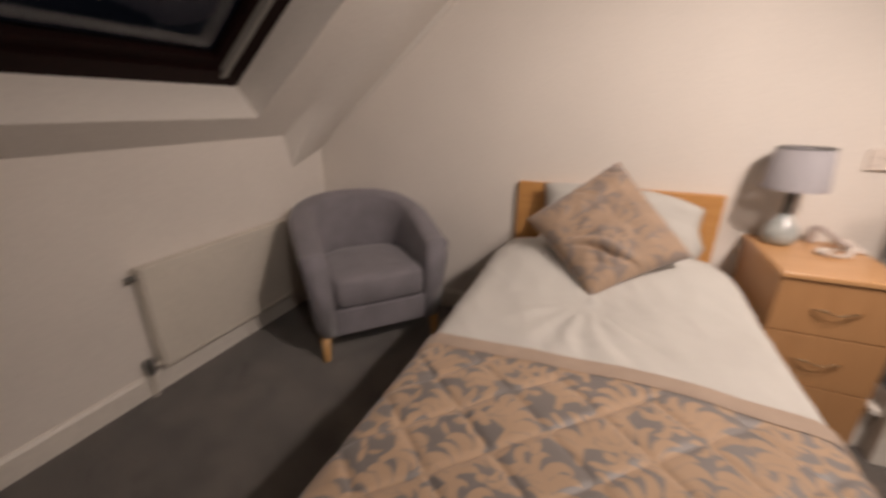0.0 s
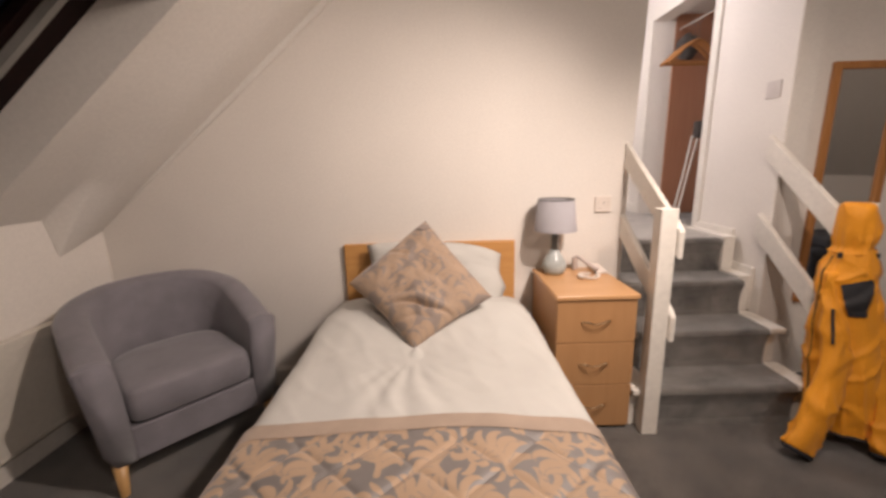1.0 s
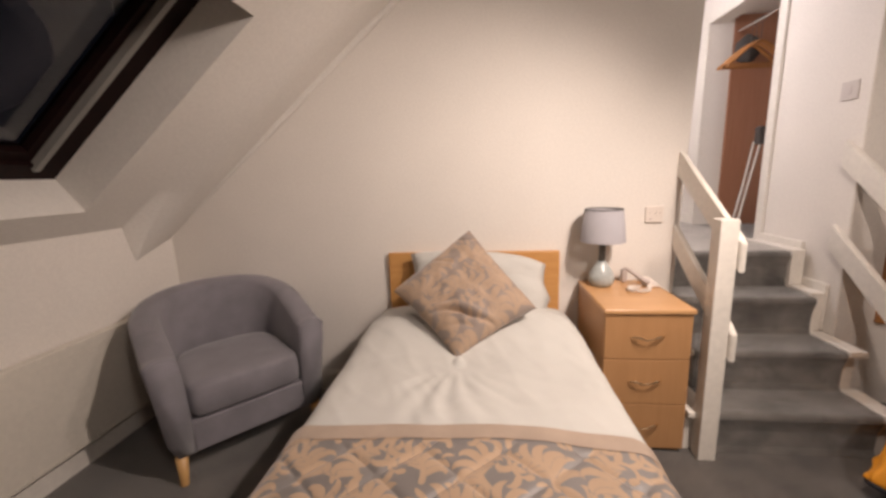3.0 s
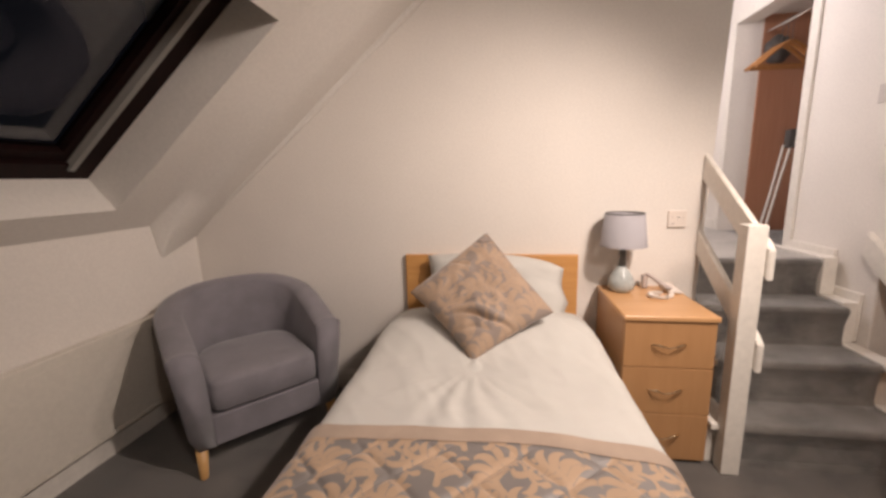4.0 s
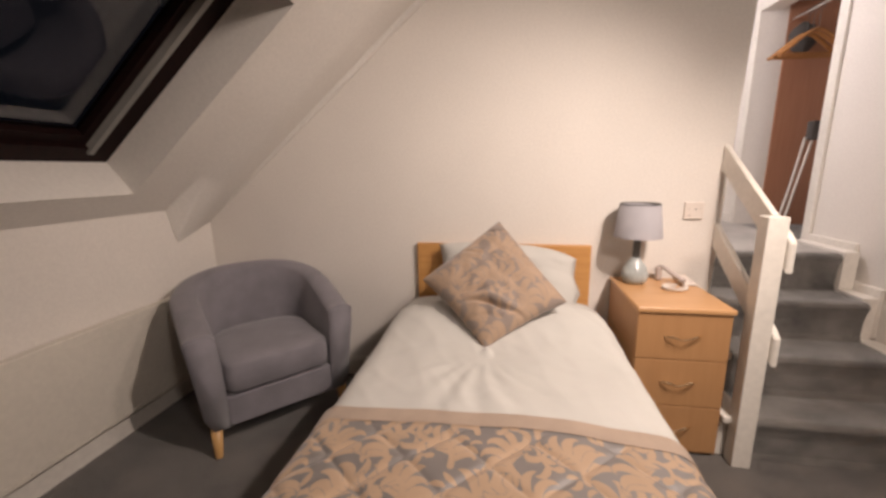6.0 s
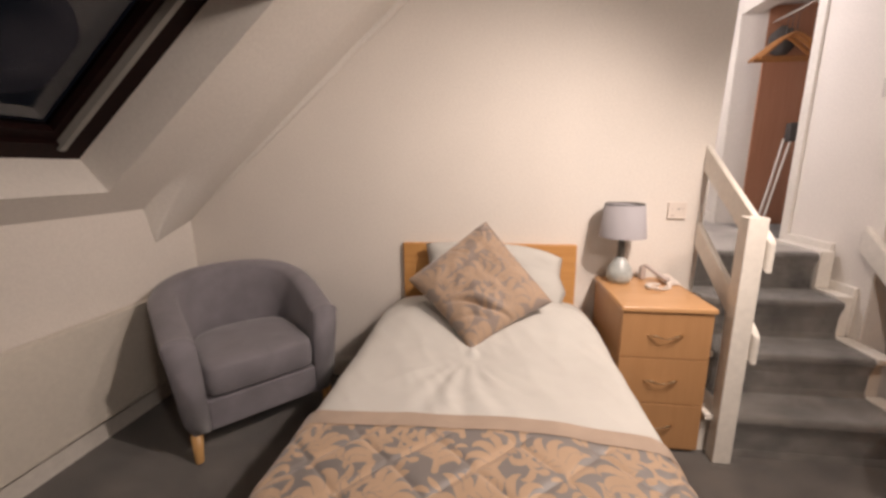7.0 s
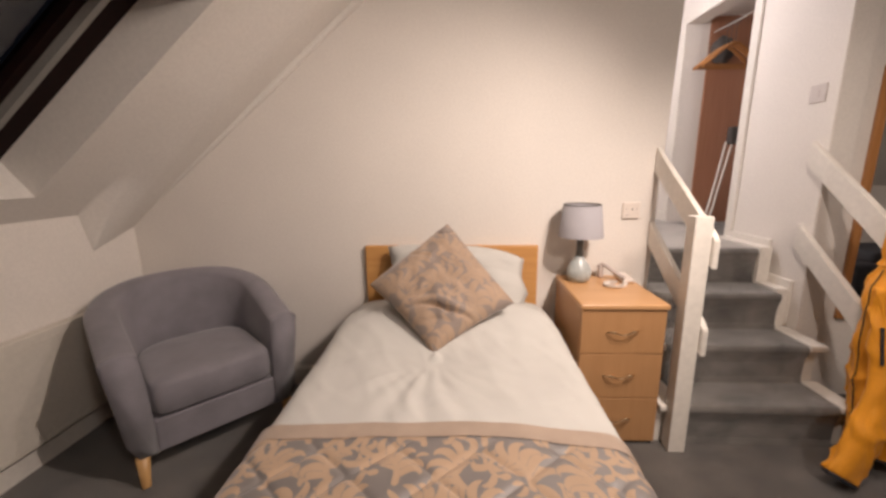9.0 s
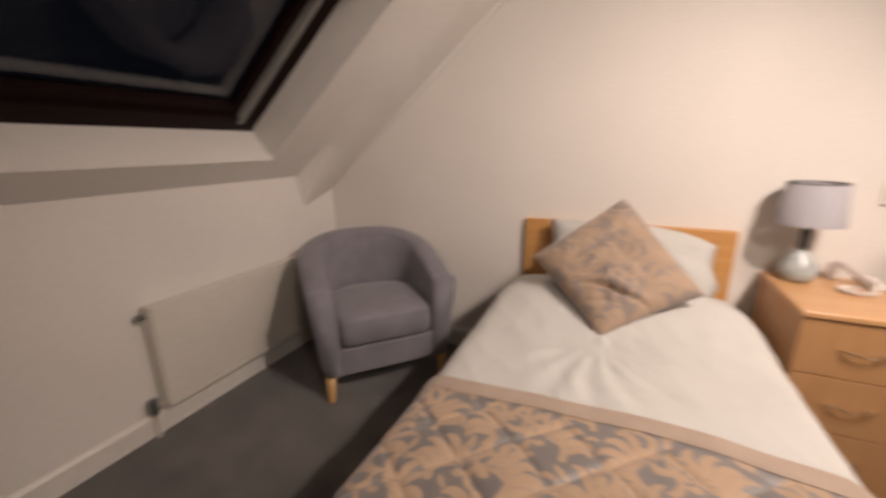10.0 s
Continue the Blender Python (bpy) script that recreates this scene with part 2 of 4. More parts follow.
def slope_block(bm, s0, s1, y0, y1, o0, o1):
    v = [bm.verts.new(on_slope(s, y, o)) for s in (s0, s1) for y in (y0, y1) for o in (o0, o1)]
    for f in ((0, 1, 3, 2), (4, 6, 7, 5), (0, 4, 5, 1), (2, 3, 7, 6), (0, 2, 6, 4), (1, 5, 7, 3)):
        bm.faces.new([v[i] for i in f])
    return bm


structure("floor", boxed(LEFT, RIGHT, BACK, 0.15, -0.12, 0.0), CARPET, "worn dark grey cut-pile carpet on the bedroom floor", "floor")
bm = prism(bmesh.new(), [(LEFT, 0.0), (1.032, 0.0), (1.122, 2.75), (LEFT, 2.75)], "y", 0.0, 0.12)
structure("wall_gable", bm, PAINT, "plain cream painted gable wall behind the bed", "wall")
structure("wall_knee", boxed(LEFT, KNEE, BACK, 0.0, 0.0, ZK), PAINT, "low cream painted knee wall under the sloping ceiling", "wall")
structure("wall_mirror", boxed(1.91, RIGHT, -0.03, 0.12, 0.0, 2.75), PAINT, "cream wall beside the stairs, with a framed mirror", "wall")
structure("wall_right", boxed(RIGHT, RIGHT + 0.1, BACK, -0.03, 0.0, 1.04), PAINT, "low cream knee wall across the bedroom", "wall")
bm = prism(bmesh.new(), [(RIGHT + 0.1, 0.958), (RIGHT + 0.1, 1.10), (2.10, 2.742), (1.98, 2.699)], "y", BACK, -0.03)
structure("ceiling_slope_right", bm, CEIL, "second sloping white plastered attic ceiling", "ceiling")
structure("wall_back", boxed(LEFT, RIGHT, BACK - 0.1, BACK, 0.0, 2.75), PAINT, "plain cream back wall of the bedroom", "wall")
D0, D1, DH = 0.538, 1.275, 2.305  # cupboard doorway
bm = boxed(1.79, 1.9095, -0.085, D0, 0.0, 2.75, 0.008, 3)
box(bm, 1.79, 1.91, D1, 2.7, 0.0, 2.75)
box(bm, 1.79, 1.91, D0, D1, DH, 2.75)
box(bm, 1.79, 1.91, D0, D1, 0.0, LAND - 0.02)
structure("wall_stairs", bm, PAINT, "white painted stair wall with a cupboard doorway", "wall")
structure("wall_landing_end", boxed(-0.3, 1.79, 2.7, 2.8, 0.5, 2.75), PAINT, "plain white wall at the end of the landing", "wall")
structure("wall_landing_side", boxed(-0.4, -0.3, 0.12, 2.8, 0.5, 2.75), PAINT, "plain white side wall of the landing", "wall")
structure("landing", boxed(-0.3, 1.79, 0.162, 2.7, 0.45, LAND + 0.002), LANDING, "pale grey carpeted landing at the top of the stairs", "landing")
structure("ceiling", boxed(-0.02, RIGHT, BACK, 2.8, TOP, TOP + 0.1), CEIL, "flat white ceiling", "ceiling")

# sloping ceiling round the deep opening of the roof window
S0, S1, W0, W1, DEEP = 0.166, 1.29, -1.78, -0.58, 0.185
SMAX = (TOP - ZK) / SN
bm = slope_block(bmesh.new(), -0.12, S0, BACK, 0.0, 0.0, 0.3)
slope_block(bm, S1, SMAX + 0.2, BACK, 0.0, 0.0, 0.3)
slope_block(bm, S0, S1, W1, 0.0, 0.0, 0.3)
slope_block(bm, S0, S1, BACK, W0, 0.0, 0.3)
structure("ceiling_slope", bm, CEIL, "sloping white plastered attic ceiling with a deep window opening", "ceiling")

# plaster that dips towards the gable, its lower corner shaped after a shadow
def cove(u, v):
    s = (SMAX + 0.1) * u ** 1.4
    start = -0.31 - 0.26 * min(1.0, s / 0.9)
    y = start * (1 - v)
    t = min(1.0, max(0.0, v - 0.06) / 0.60)
    drop = 0.0002 + 0.090 * t * t * (3 - 2 * t) - 0.004 * noise.noise((u * 6, v * 2, 0.3)) * t
    # towards the knee wall a hanging point stands in for the shadow cast there
    k = max(0.0, 1 - s / 0.34) ** 1.3
    shade_tip = 0.183 * min(1.0, max(0.0, (y + 0.301) / 0.039)) - 0.33 * max(0.0, y + 0.262)
    return on_slope(s, y) + Vector((0.003 * k * min(1.0, v * 12), 0, -drop * (1 - k) - max(0.0002, shade_tip) * k))


bm = sheet(bmesh.new(), 70, 48, cove)
for f in bm.faces:
    f.smooth = True
bead = [on_slope(k * 0.1, -0.008) + Vector((0, 0, -0.094)) for k in range(2, 24)]
structure("plaster_bead", tube(bmesh.new(), bead, [min(0.021, 0.003 + 0.0022 * k) for k in range(22)], 12), CEIL, "pale filler bead along the gable", "trim")
structure("ceiling_cove", bm, CEIL, "uneven plaster where the sloping ceiling meets the gable", "ceiling")

# roof window at night
win = thing("roof_window", on_slope(S0, W0, DEEP), "dark stained wooden roof window, black with night", "window", kind="structure")
for name, a in (("bottom_rail", (S0, S0 + 0.085, W0, W1)), ("top_rail", (S1 - 0.085, S1, W0, W1)), ("side_stile", (S0 + 0.085, S1 - 0.085, W1 - 0.088, W1)), ("side_stile", (S0 + 0.085, S1 - 0.085, W0, W0 + 0.062))):
    part(name, slope_block(bmesh.new(), *a, DEEP, DEEP + 0.05), DARK_WOOD, win)
for name, a in (("glazing_bead", (S0 + 0.06, S1 - 0.08, W1 - 0.116, W1 - 0.092)), ("glazing_bead", (S0 + 0.08, S1 - 0.08, W0 + 0.066, W0 + 0.088))):
    part(name, slope_block(bmesh.new(), *a, DEEP - 0.012, DEEP + 0.0195), BEAD, win, "grey metal strip")
sash = (S0 + 0.085, S1 - 0.085, W0 + 0.062, W1 - 0.062)
for name, a in (("sash_rail", (sash[0], sash[0] + 0.05, sash[2], sash[3])), ("sash_rail", (sash[1] - 0.05, sash[1], sash[2], sash[3])),
                ("sash_stile", (sash[0] + 0.05, sash[1] - 0.05, sash[3] - 0.088, sash[3] - 0.028)), ("sash_stile", (sash[0] + 0.05, sash[1] - 0.05, sash[2] + 0.022, sash[2] + 0.075))):
    part(name, slope_block(bmesh.new(), *a, DEEP + 0.02, DEEP + 0.07), DARK_WOOD, win)
pane = part("pane", slope_block(bmesh.new(), sash[0] + 0.03, sash[1] - 0.03, sash[2] + 0.05, sash[3] - 0.05, DEEP + 0.05, DEEP + 0.056), PANE, win, "black night-time glass")


def skirting(name, pts, h, axis, label):
    bm = bmesh.new()
    a, b, face, out = pts
    prof = [(face, 0.0), (face + out, 0.0), (face + out, h - 0.02), (face + out * 0.55, h - 0.006), (face + out * 0.4, h), (face, h)]
    prism(bm, prof, axis, a, b)
    return tagged(part(name, bm, GLOSS), label, "skirting", kind="structure")


skirting("baseboard_gable", (KNEE + 0.016, 0.955, -0.0005, -0.016), 0.115, "x", "white painted skirting board along the gable")
bm = prism(bmesh.new(), [(KNEE, 0.0), (KNEE + 0.016, 0.0), (KNEE + 0.016, 0.085), (KNEE + 0.007, 0.1), (KNEE, 0.1)], "y", BACK, 0.0)
structure("baseboard_knee", bm, GLOSS, "white painted skirting board under the radiator", "skirting")

# ---- stairs ----
stairs = thing("staircase", (1.37, -0.45, 0), "short white-painted staircase with worn grey carpet on four steps", "stairs", kind="structure")
R, SX0, SX1 = LAND / 4, 1.03, 1.705
NOSE = [-0.475, -0.278, -0.075, 0.125]
for i, y in enumerate(NOSE):
    z1, z0, back = R * (i + 1), R * i, (NOSE[i + 1] + 0.03 if i < 3 else 0.16)
    rnd = [(y + 0.022 - 0.022 * math.sin(a), z1 - 0.022 + 0.022 * math.cos(a)) for a in np.linspace(0, math.pi * 0.62, 12)]
    prof = [(back, z1), *rnd, (y + 0.011, z1 - 0.055), (y + 0.020, z1 - 0.09), (y + 0.022, z0 + 0.03), (y + 0.012, z0 + 0.001), (back, z0 + 0.001)]
    part("step", prism(bmesh.new(), prof, "x", SX0, SX1), STAIR_CARPET, stairs)
for name, x0, x1, upto in (("string_board", SX1, 1.775, 2), ("string_board", 0.930, SX0, 3)):
    for i in range(upto):
        y, z = NOSE[i], R * (i + 1)
        end = -0.031 if x0 > 1.5 else -0.001
        part(name, boxed(x0 + 0.004, x1 - 0.012, y + 0.03 + 0.002 * i, end if i == upto - 1 else NOSE[i + 1] + 0.03, 0.001, z - 0.024, 0.002), GLOSS, stairs)
        part("nosing_return", boxed(x0 + 0.002, x1 + 0.012, y - 0.004, end if i == upto - 1 else NOSE[i + 1] + 0.028, z - 0.024, z + 0.006, 0.008), GLOSS, stairs, "rounded white nosing")
# stepped skirting on the stair wall
for y0, y1, z0, z1 in ((-0.028, 0.155, 0.40, 0.645), (0.155, D0 - 0.063, 0.60, 0.833)):
    part("wall_string", boxed(1.772, 1.79, y0, y1, z0, z1, 0.004), GLOSS, stairs)
part("wall_string", boxed(1.7065, 1.7715, -0.028, 0.16, 0.1, 0.602, 0.004), GLOSS, stairs)
part("wall_string", boxed(1.7065, 1.7715, 0.118, 0.50, 0.603, LAND + 0.012, 0.004), GLOSS, stairs)
part("wall_string", boxed(1.774, 1.79, D1 + 0.065, 2.7, LAND, 0.86, 0.004), GLOSS, stairs)


def banister(x_post, x_rail, end, tops, pitch, label):
    t = thing("banister", (x_post[0], -0.5, 0), label, "banister", "banisters of the staircase")
    part("newel_post", boxed(*x_post, -0.52, -0.458, 0.0, 1.048, 0.004), GLOSS, t)
    for top in tops:
        a, b = -0.536, end
        zt = lambda y: top + pitch * (y + 0.52)
        prof = [(a, zt(a) - 0.122), (b, zt(b) - 0.122), (b, zt(b)), (a + 0.03, zt(a + 0.03)), (a, zt(a) - 0.004)]
        bm = prism(bmesh.new(), prof, "x", *x_rail)
        bmesh.ops.bevel(bm, geom=bm.edges[:], offset=0.004, segments=2, affect="EDGES")
        part("rail", bm, GLOSS, t)
    return t


banister((0.963, 1.0335), (1.034, 1.058), -0.001, (0.972, 0.600), 0.70, "white painted wooden banister post with two sloping board rails")
banister((1.7905, 1.852), (1.760, 1.790), -0.02, (0.948, 0.543), 0.815, "white painted wooden banister, its post covered by a jacket")

# ---- cupboard on the landing ----
bm = boxed(1.91, 2.6, 0.4, 0.5, LAND - 0.1, 2.6)
box(bm, 2.6, 2.7, 0.4, 1.5, LAND - 0.1, 2.6)
box(bm, 1.91, 2.6, D1 + 0.0005, 1.5, LAND - 0.1, 2.6)
structure("wall_cupboard", bm, PAINT, "white inner walls of the landing cupboard", "wall")
structure("cupboard_floor", boxed(1.79, 2.6, 0.5, D1 + 0.012, LAND - 0.02, LAND - 0.001), STAIR_CARPET, "grey carpet on the cupboard floor", "floor")
structure("cupboard_ceiling", boxed(1.91, 2.6, 0.5, D1 + 0.012, 2.36, 2.46), CEIL, "white cupboard ceiling", "ceiling")
door = thing("doorway_trim", (1.79, 0.96, LAND), "white painted architrave round an open cupboard", "door frame", kind="structure")
part("architrave", boxed(1.774, 1.79, D0 - 0.062, D0, LAND, DH + 0.06, 0.004), GLOSS, door)
part("architrave", boxed(1.774, 1.79, D1, D1 + 0.062, LAND, DH + 0.06, 0.004), GLOSS, door)
part("architrave", boxed(1.774, 1.79, D0, D1, DH, DH + 0.06, 0.004), GLOSS, door)
lining = thing("wardrobe_panel", (2.2, D1, LAND), "red-brown veneered panel lining the end of the cupboard", "panel")
part("panel", boxed(1.955, 2.595, D1 - 0.012, D1 + 0.010, LAND, 1.985, 0.002), SAPELE, lining)
part("ledge", boxed(1.955, 2.595, D1 - 0.03, D1 + 0.010, 1.986, 2.004, 0.004), PINE, lining, "pale top edge")
part("upper_panel", boxed(1.958, 2.595, D1 - 0.004, D1 + 0.010, 2.005, 2.355), SAPELE, lining)
rod = thing("hanging_rail", (1.98, 0.9, 2.235), "chrome hanging rail in the cupboard", "rail")
part("rod", tube(bmesh.new(), [(1.98, 0.502, 2.235), (1.98, D1 - 0.005, 2.235)], 0.0095), CHROME, rod)


def hanger(x, y, z, turn):
    t = thing("coat_hanger", (0, 0, 0), "varnished wooden coat hanger on the cupboard rail", "hanger", "hangers in the cupboard", m=pose(x, y, z, 0, 0, turn))
    arm = [(-0.215, 0, -0.275), (-0.17, 0, -0.24), (-0.08, 0, -0.165), (0, 0, -0.125), (0.08, 0, -0.165), (0.17, 0, -0.24), (0.215, 0, -0.275)]
    part("shoulder", tube(bmesh.new(), smoothly(arm, 5), 0.016, flat=0.7), PINE, t)
    part("bar", tube(bmesh.new(), [(-0.2, 0, -0.272), (0.2, 0, -0.272)], 0.008), PINE, t)
    hook = [(0, 0, -0.125), (0, 0, -0.01), (0.018, 0, 0.005), (0.014, 0, 0.028), (-0.006, 0, 0.032), (-0.018, 0, 0.018)]
    part("hook", tube(bmesh.new(), smoothly(hook, 5), 0.0022, 6), PEWTER, t)


for x, y, a in ((1.98, 1.00, 5), (1.98, 1.05, -2), (1.98, 1.10, 3)):
    hanger(x, y, 2.216, a)
bag = thing("folded_bag", (2.03, 1.22, 2.02), "dark crumpled bag stuffed above the hangers", "bag")
bm = bmesh.new()
bmesh.ops.create_icosphere(bm, subdivisions=3, radius=1.0)
for v in bm.verts:
    k = 1 + 0.16 * noise.noise(v.co * 2.2)
    v.co = Vector((2.05 + 0.085 * v.co.x * k, 1.25 + 0.06 * v.co.y * k, 2.105 + 0.1 * v.co.z * k))
part("body", bm, DIVAN, bag, smooth=True)
legs = thing("ironing_board_stand", (2.0, 1.07, LAND), "thin white metal legs of a folded ironing board", "ironing board")
part("leg", tube(bmesh.new(), smoothly([(1.968, 1.09, LAND + 0.02), (1.982, 1.09, LAND + 0.09), (2.03, 1.10, 1.12), (2.078, 1.11, 1.42)], 5), 0.008), GLOSS, legs)
part("leg", tube(bmesh.new(), smoothly([(1.972, 1.06, LAND + 0.02), (1.994, 1.06, LAND + 0.06), (2.06, 1.08, 1.16), (2.122, 1.10, 1.44)], 5), 0.008), GLOSS, legs)
part("foot", tube(bmesh.new(), [(1.955, 1.03, LAND + 0.013), (1.975, 1.12, LAND + 0.013)], 0.013), BLACK, legs)
part("board_end", boxed(2.085, 2.16, 1.07, 1.13, 1.40, 1.53, 0.015), DIVAN, legs, "dark padded board end")

# ---- bed ----
BX, HALF, FOOT, BEDZ = -0.008, 0.491, -1.97, 0.575
bed = thing("single_bed", (BX, -1.0, 0), "single divan bed with an oak laminate headboard", "bed")
part("divan_base", boxed(-0.455, 0.42, -1.93, -0.045, 0.04, 0.30, 0.02), DIVAN, bed)
part("mattress", boxed(-0.46, 0.425, -1.94, -0.045, 0.301, 0.50, 0.05, 4), LINEN, bed)
part("headboard", boxed(-0.472, 0.458, -0.032, -0.002, 0.28, 0.838, 0.006), OAK_HEAD, bed, "flat oak laminate headboard")
for x in (-0.42, 0.385):
    for y in (-1.86, -0.12):
        part("foot", lathe(bmesh.new(), [(0.02, 0.0), (0.024, 0.04)], (x, y, 0), 12), BLACK, bed)


def cover(u, y, lift):
    """Across the bed: u from -1 to 1 runs from one hem over the top to the other."""
    a, side = abs(u), (1 if u > 0 else -1)
    flat, arc = 0.70, 0.12
    if a < flat:
        x, z = a / flat * (HALF - 0.085), 0.0
    elif a < flat + arc:
        t = (a - flat) / arc * math.pi / 2
        x, z = HALF - 0.085 + 0.085 * math.sin(t), -0.085 * (1 - math.cos(t))
    else:
        t = (a - flat - arc) / (1 - flat - arc)
        x, z = HALF + 0.022 * t, -0.085 - 0.20 * t
    crown = 0.018 * (1 - min(1, a / flat) ** 2)
    x = BX + side * x
    soft = noise.noise((x * 3.1, y * 2.3, 0.7))
    z = BEDZ + z + crown + 0.010 * soft
    nx, nz = (side, 0) if a > flat + arc else (0, 1)
    if nx:
        x += side * (lift + 0.012 * noise.noise((y * 7, z * 3, 2.1)) + 0.008 * math.sin(y * 24 + 3 * noise.noise((y * 2, side, 0))))
    else:
        z += lift
    return Vector((x, y, z))


def ridge(x):
    """Sharp crests, flat valleys."""
    return max(0.0, 1 - 4.5 * abs(x))


def duvet_at(u, v):
    y = -0.045 + (FOOT + 0.01 + 0.045) * v
    p = cover(2 * u - 1, y, 0.0)
    # creases that run from under the cushion towards the foot
    r = math.hypot(p.x + 0.04, p.y + 0.80)
    ang = math.atan2(p.x + 0.04, -(p.y + 0.80))
    if abs(2 * u - 1) < 0.8 and r > 0.02:
        p.z += 0.0042 * (1 - math.exp(-(r / 0.10) ** 2)) * math.exp(-((r - 0.2) / 0.22) ** 2) * math.sin(ang * 20 + 2.5 * noise.noise((r * 4, ang, 0))) * math.exp(-(ang / 0.9) ** 2)
        p.z += 0.004 * noise.noise((p.x * 16, p.y * 4, 1.3)) + 0.0035 * ridge(noise.noise((p.x * 11 + p.y * 7, p.y * 5, 6.3))) + 0.003 * ridge(noise.noise((p.x * 6 - p.y * 9, p.y * 4, 2.3)))
        p.z -= 0.014 * math.exp(-(r / 0.16) ** 2)
    p.z -= 0.05 * max(0.0, (p.y + 0.28) / 0.24) ** 2 + 0.02 * max(0.0, 1 + (p.y + 0.05) / 0.08) ** 2
    # the pillow that lies under it
    p.z += 0.094 * math.exp(-((p.y + 0.50) / 0.20) ** 2) * max(0.0, 1 - (abs(p.x - BX) / 0.50) ** 4)
    return p


duvet = tagged(part("duvet", sheet(bmesh.new(), 110, 130, duvet_at), LINEN, smooth=True), "creased white cotton duvet spread over the bed", "duvet")
th = duvet.modifiers.new("thickness", "SOLIDIFY")
th.thickness, th.offset = 0.022, -1

throw = thing("bed_throw", (BX, -1.6, BEDZ), "quilted tan and grey leaf-patterned throw over the foot of the bed", "throw")
T0 = -1.165


def quilt(x, y):
    d = 0.0
    for k in (1, -1):
        q = (x * 0.9 + k * y) / 0.17
        d += math.exp(-abs((q - round(q)) * 0.17 / 0.011) ** 1.3)
    return -0.0062 * min(1, d)


def throw_at(u, y, lift=0.0, seams=1.0):
    p = cover(u, y, 0.014 + lift)
    if abs(u) < 0.82:
        p.z += seams * min(1.0, max(0.0, (T0 - 0.075 - y) / 0.03)) * quilt(p.x, y) + 0.0035 * noise.noise((p.x * 9, y * 9, 4.0))
    return p


def edge_y(u):
    return T0 - 0.012 - 0.010 * u + 0.006 * math.sin(u * 5.0 + 0.6) - 0.008 * (1 - u * u)


part("border", sheet(bmesh.new(), 110, 8, lambda u, v: throw_at((2 * u - 1) * 1.01, edge_y(2 * u - 1) - 0.055 * v, 0.002, 0.0)), TAUPE, throw, "plain taupe satin border", smooth=True)
COVER_V = FOOT - 0.015 - T0 + 0.06
top = part("quilted_cover", sheet(bmesh.new(), 440, 270, lambda u, v: throw_at((2 * u - 1) * 1.01, edge_y(2 * u - 1) - 0.047 + COVER_V * v)), GROUND, throw, smooth=True)
drop = part("foot_drop", sheet(bmesh.new(), 160, 60, lambda u, v: throw_at((2 * u - 1) * 0.82, FOOT - 0.012) + Vector((0, -0.03 * math.sin(v * 1.57), -0.3 * v))), GROUND, throw, smooth=True)


# the woven figure: curling stems with leaves that open like fans, drawn as a field of distances on the flat cloth
STEP, CX, CY_, WIDE, LONG = 0.002, -1.2, -2.95, 2.4, 1.95
field = np.full((int(WIDE / STEP), int(LONG / STEP)), 0.05, dtype=np.float32)
rng = random.Random(11)


def stroke(dots, gap=0.0018):
    """Lay a run of round dots over the figure as one shape, with a thin line of ground round it."""
    xs, ys = [d[0] for d in dots], [d[1] for d in dots]
    pad = max(d[2] for d in dots) + 0.015
    i0, i1 = max(0, int((min(xs) - CX - pad) / STEP)), min(field.shape[0], int((max(xs) - CX + pad) / STEP))
    k0, k1 = max(0, int((min(ys) - CY_ - pad) / STEP)), min(field.shape[1], int((max(ys) - CY_ + pad) / STEP))
    if i1 <= i0 or k1 <= k0:
        return
    gx, gy = np.ogrid[i0:i1, k0:k1]
    gx, gy = CX + gx * STEP, CY_ + gy * STEP
    d = np.full((i1 - i0, k1 - k0), 0.05, dtype=np.float32)
    for x, y, r in dots:
        d = np.minimum(d, np.hypot(gx - x, gy - y) - r)
    old = field[i0:i1, k0:k1]
    field[i0:i1, k0:k1] = np.minimum(np.maximum(old, gap - d), d)


def inside(x, y):
    i, k = int((x - CX) / STEP), int((y - CY_) / STEP)
    return field[min(max(i, 0), field.shape[0] - 1), min(max(k, 0), field.shape[1] - 1)]


def frond(x, y, turn, length, width, bend, curl=0.0):
    """A leaf with a narrow foot, a full belly and a blunt tip that curls."""
    n = max(10, int(length / 0.0040))
    dots = []
    for i in range(n + 1):
        t = i / n
        dots.append((x, y, max(0.0012, width * math.sin(math.pi * min(1.0, 0.10 + 0.90 * t ** 0.95)) ** 0.9)))
        a = turn + bend * t + curl * t * t * t
        x, y = x + math.cos(a) * length / n, y + math.sin(a) * length / n
    stroke(dots, 0.0032)
    return x, y


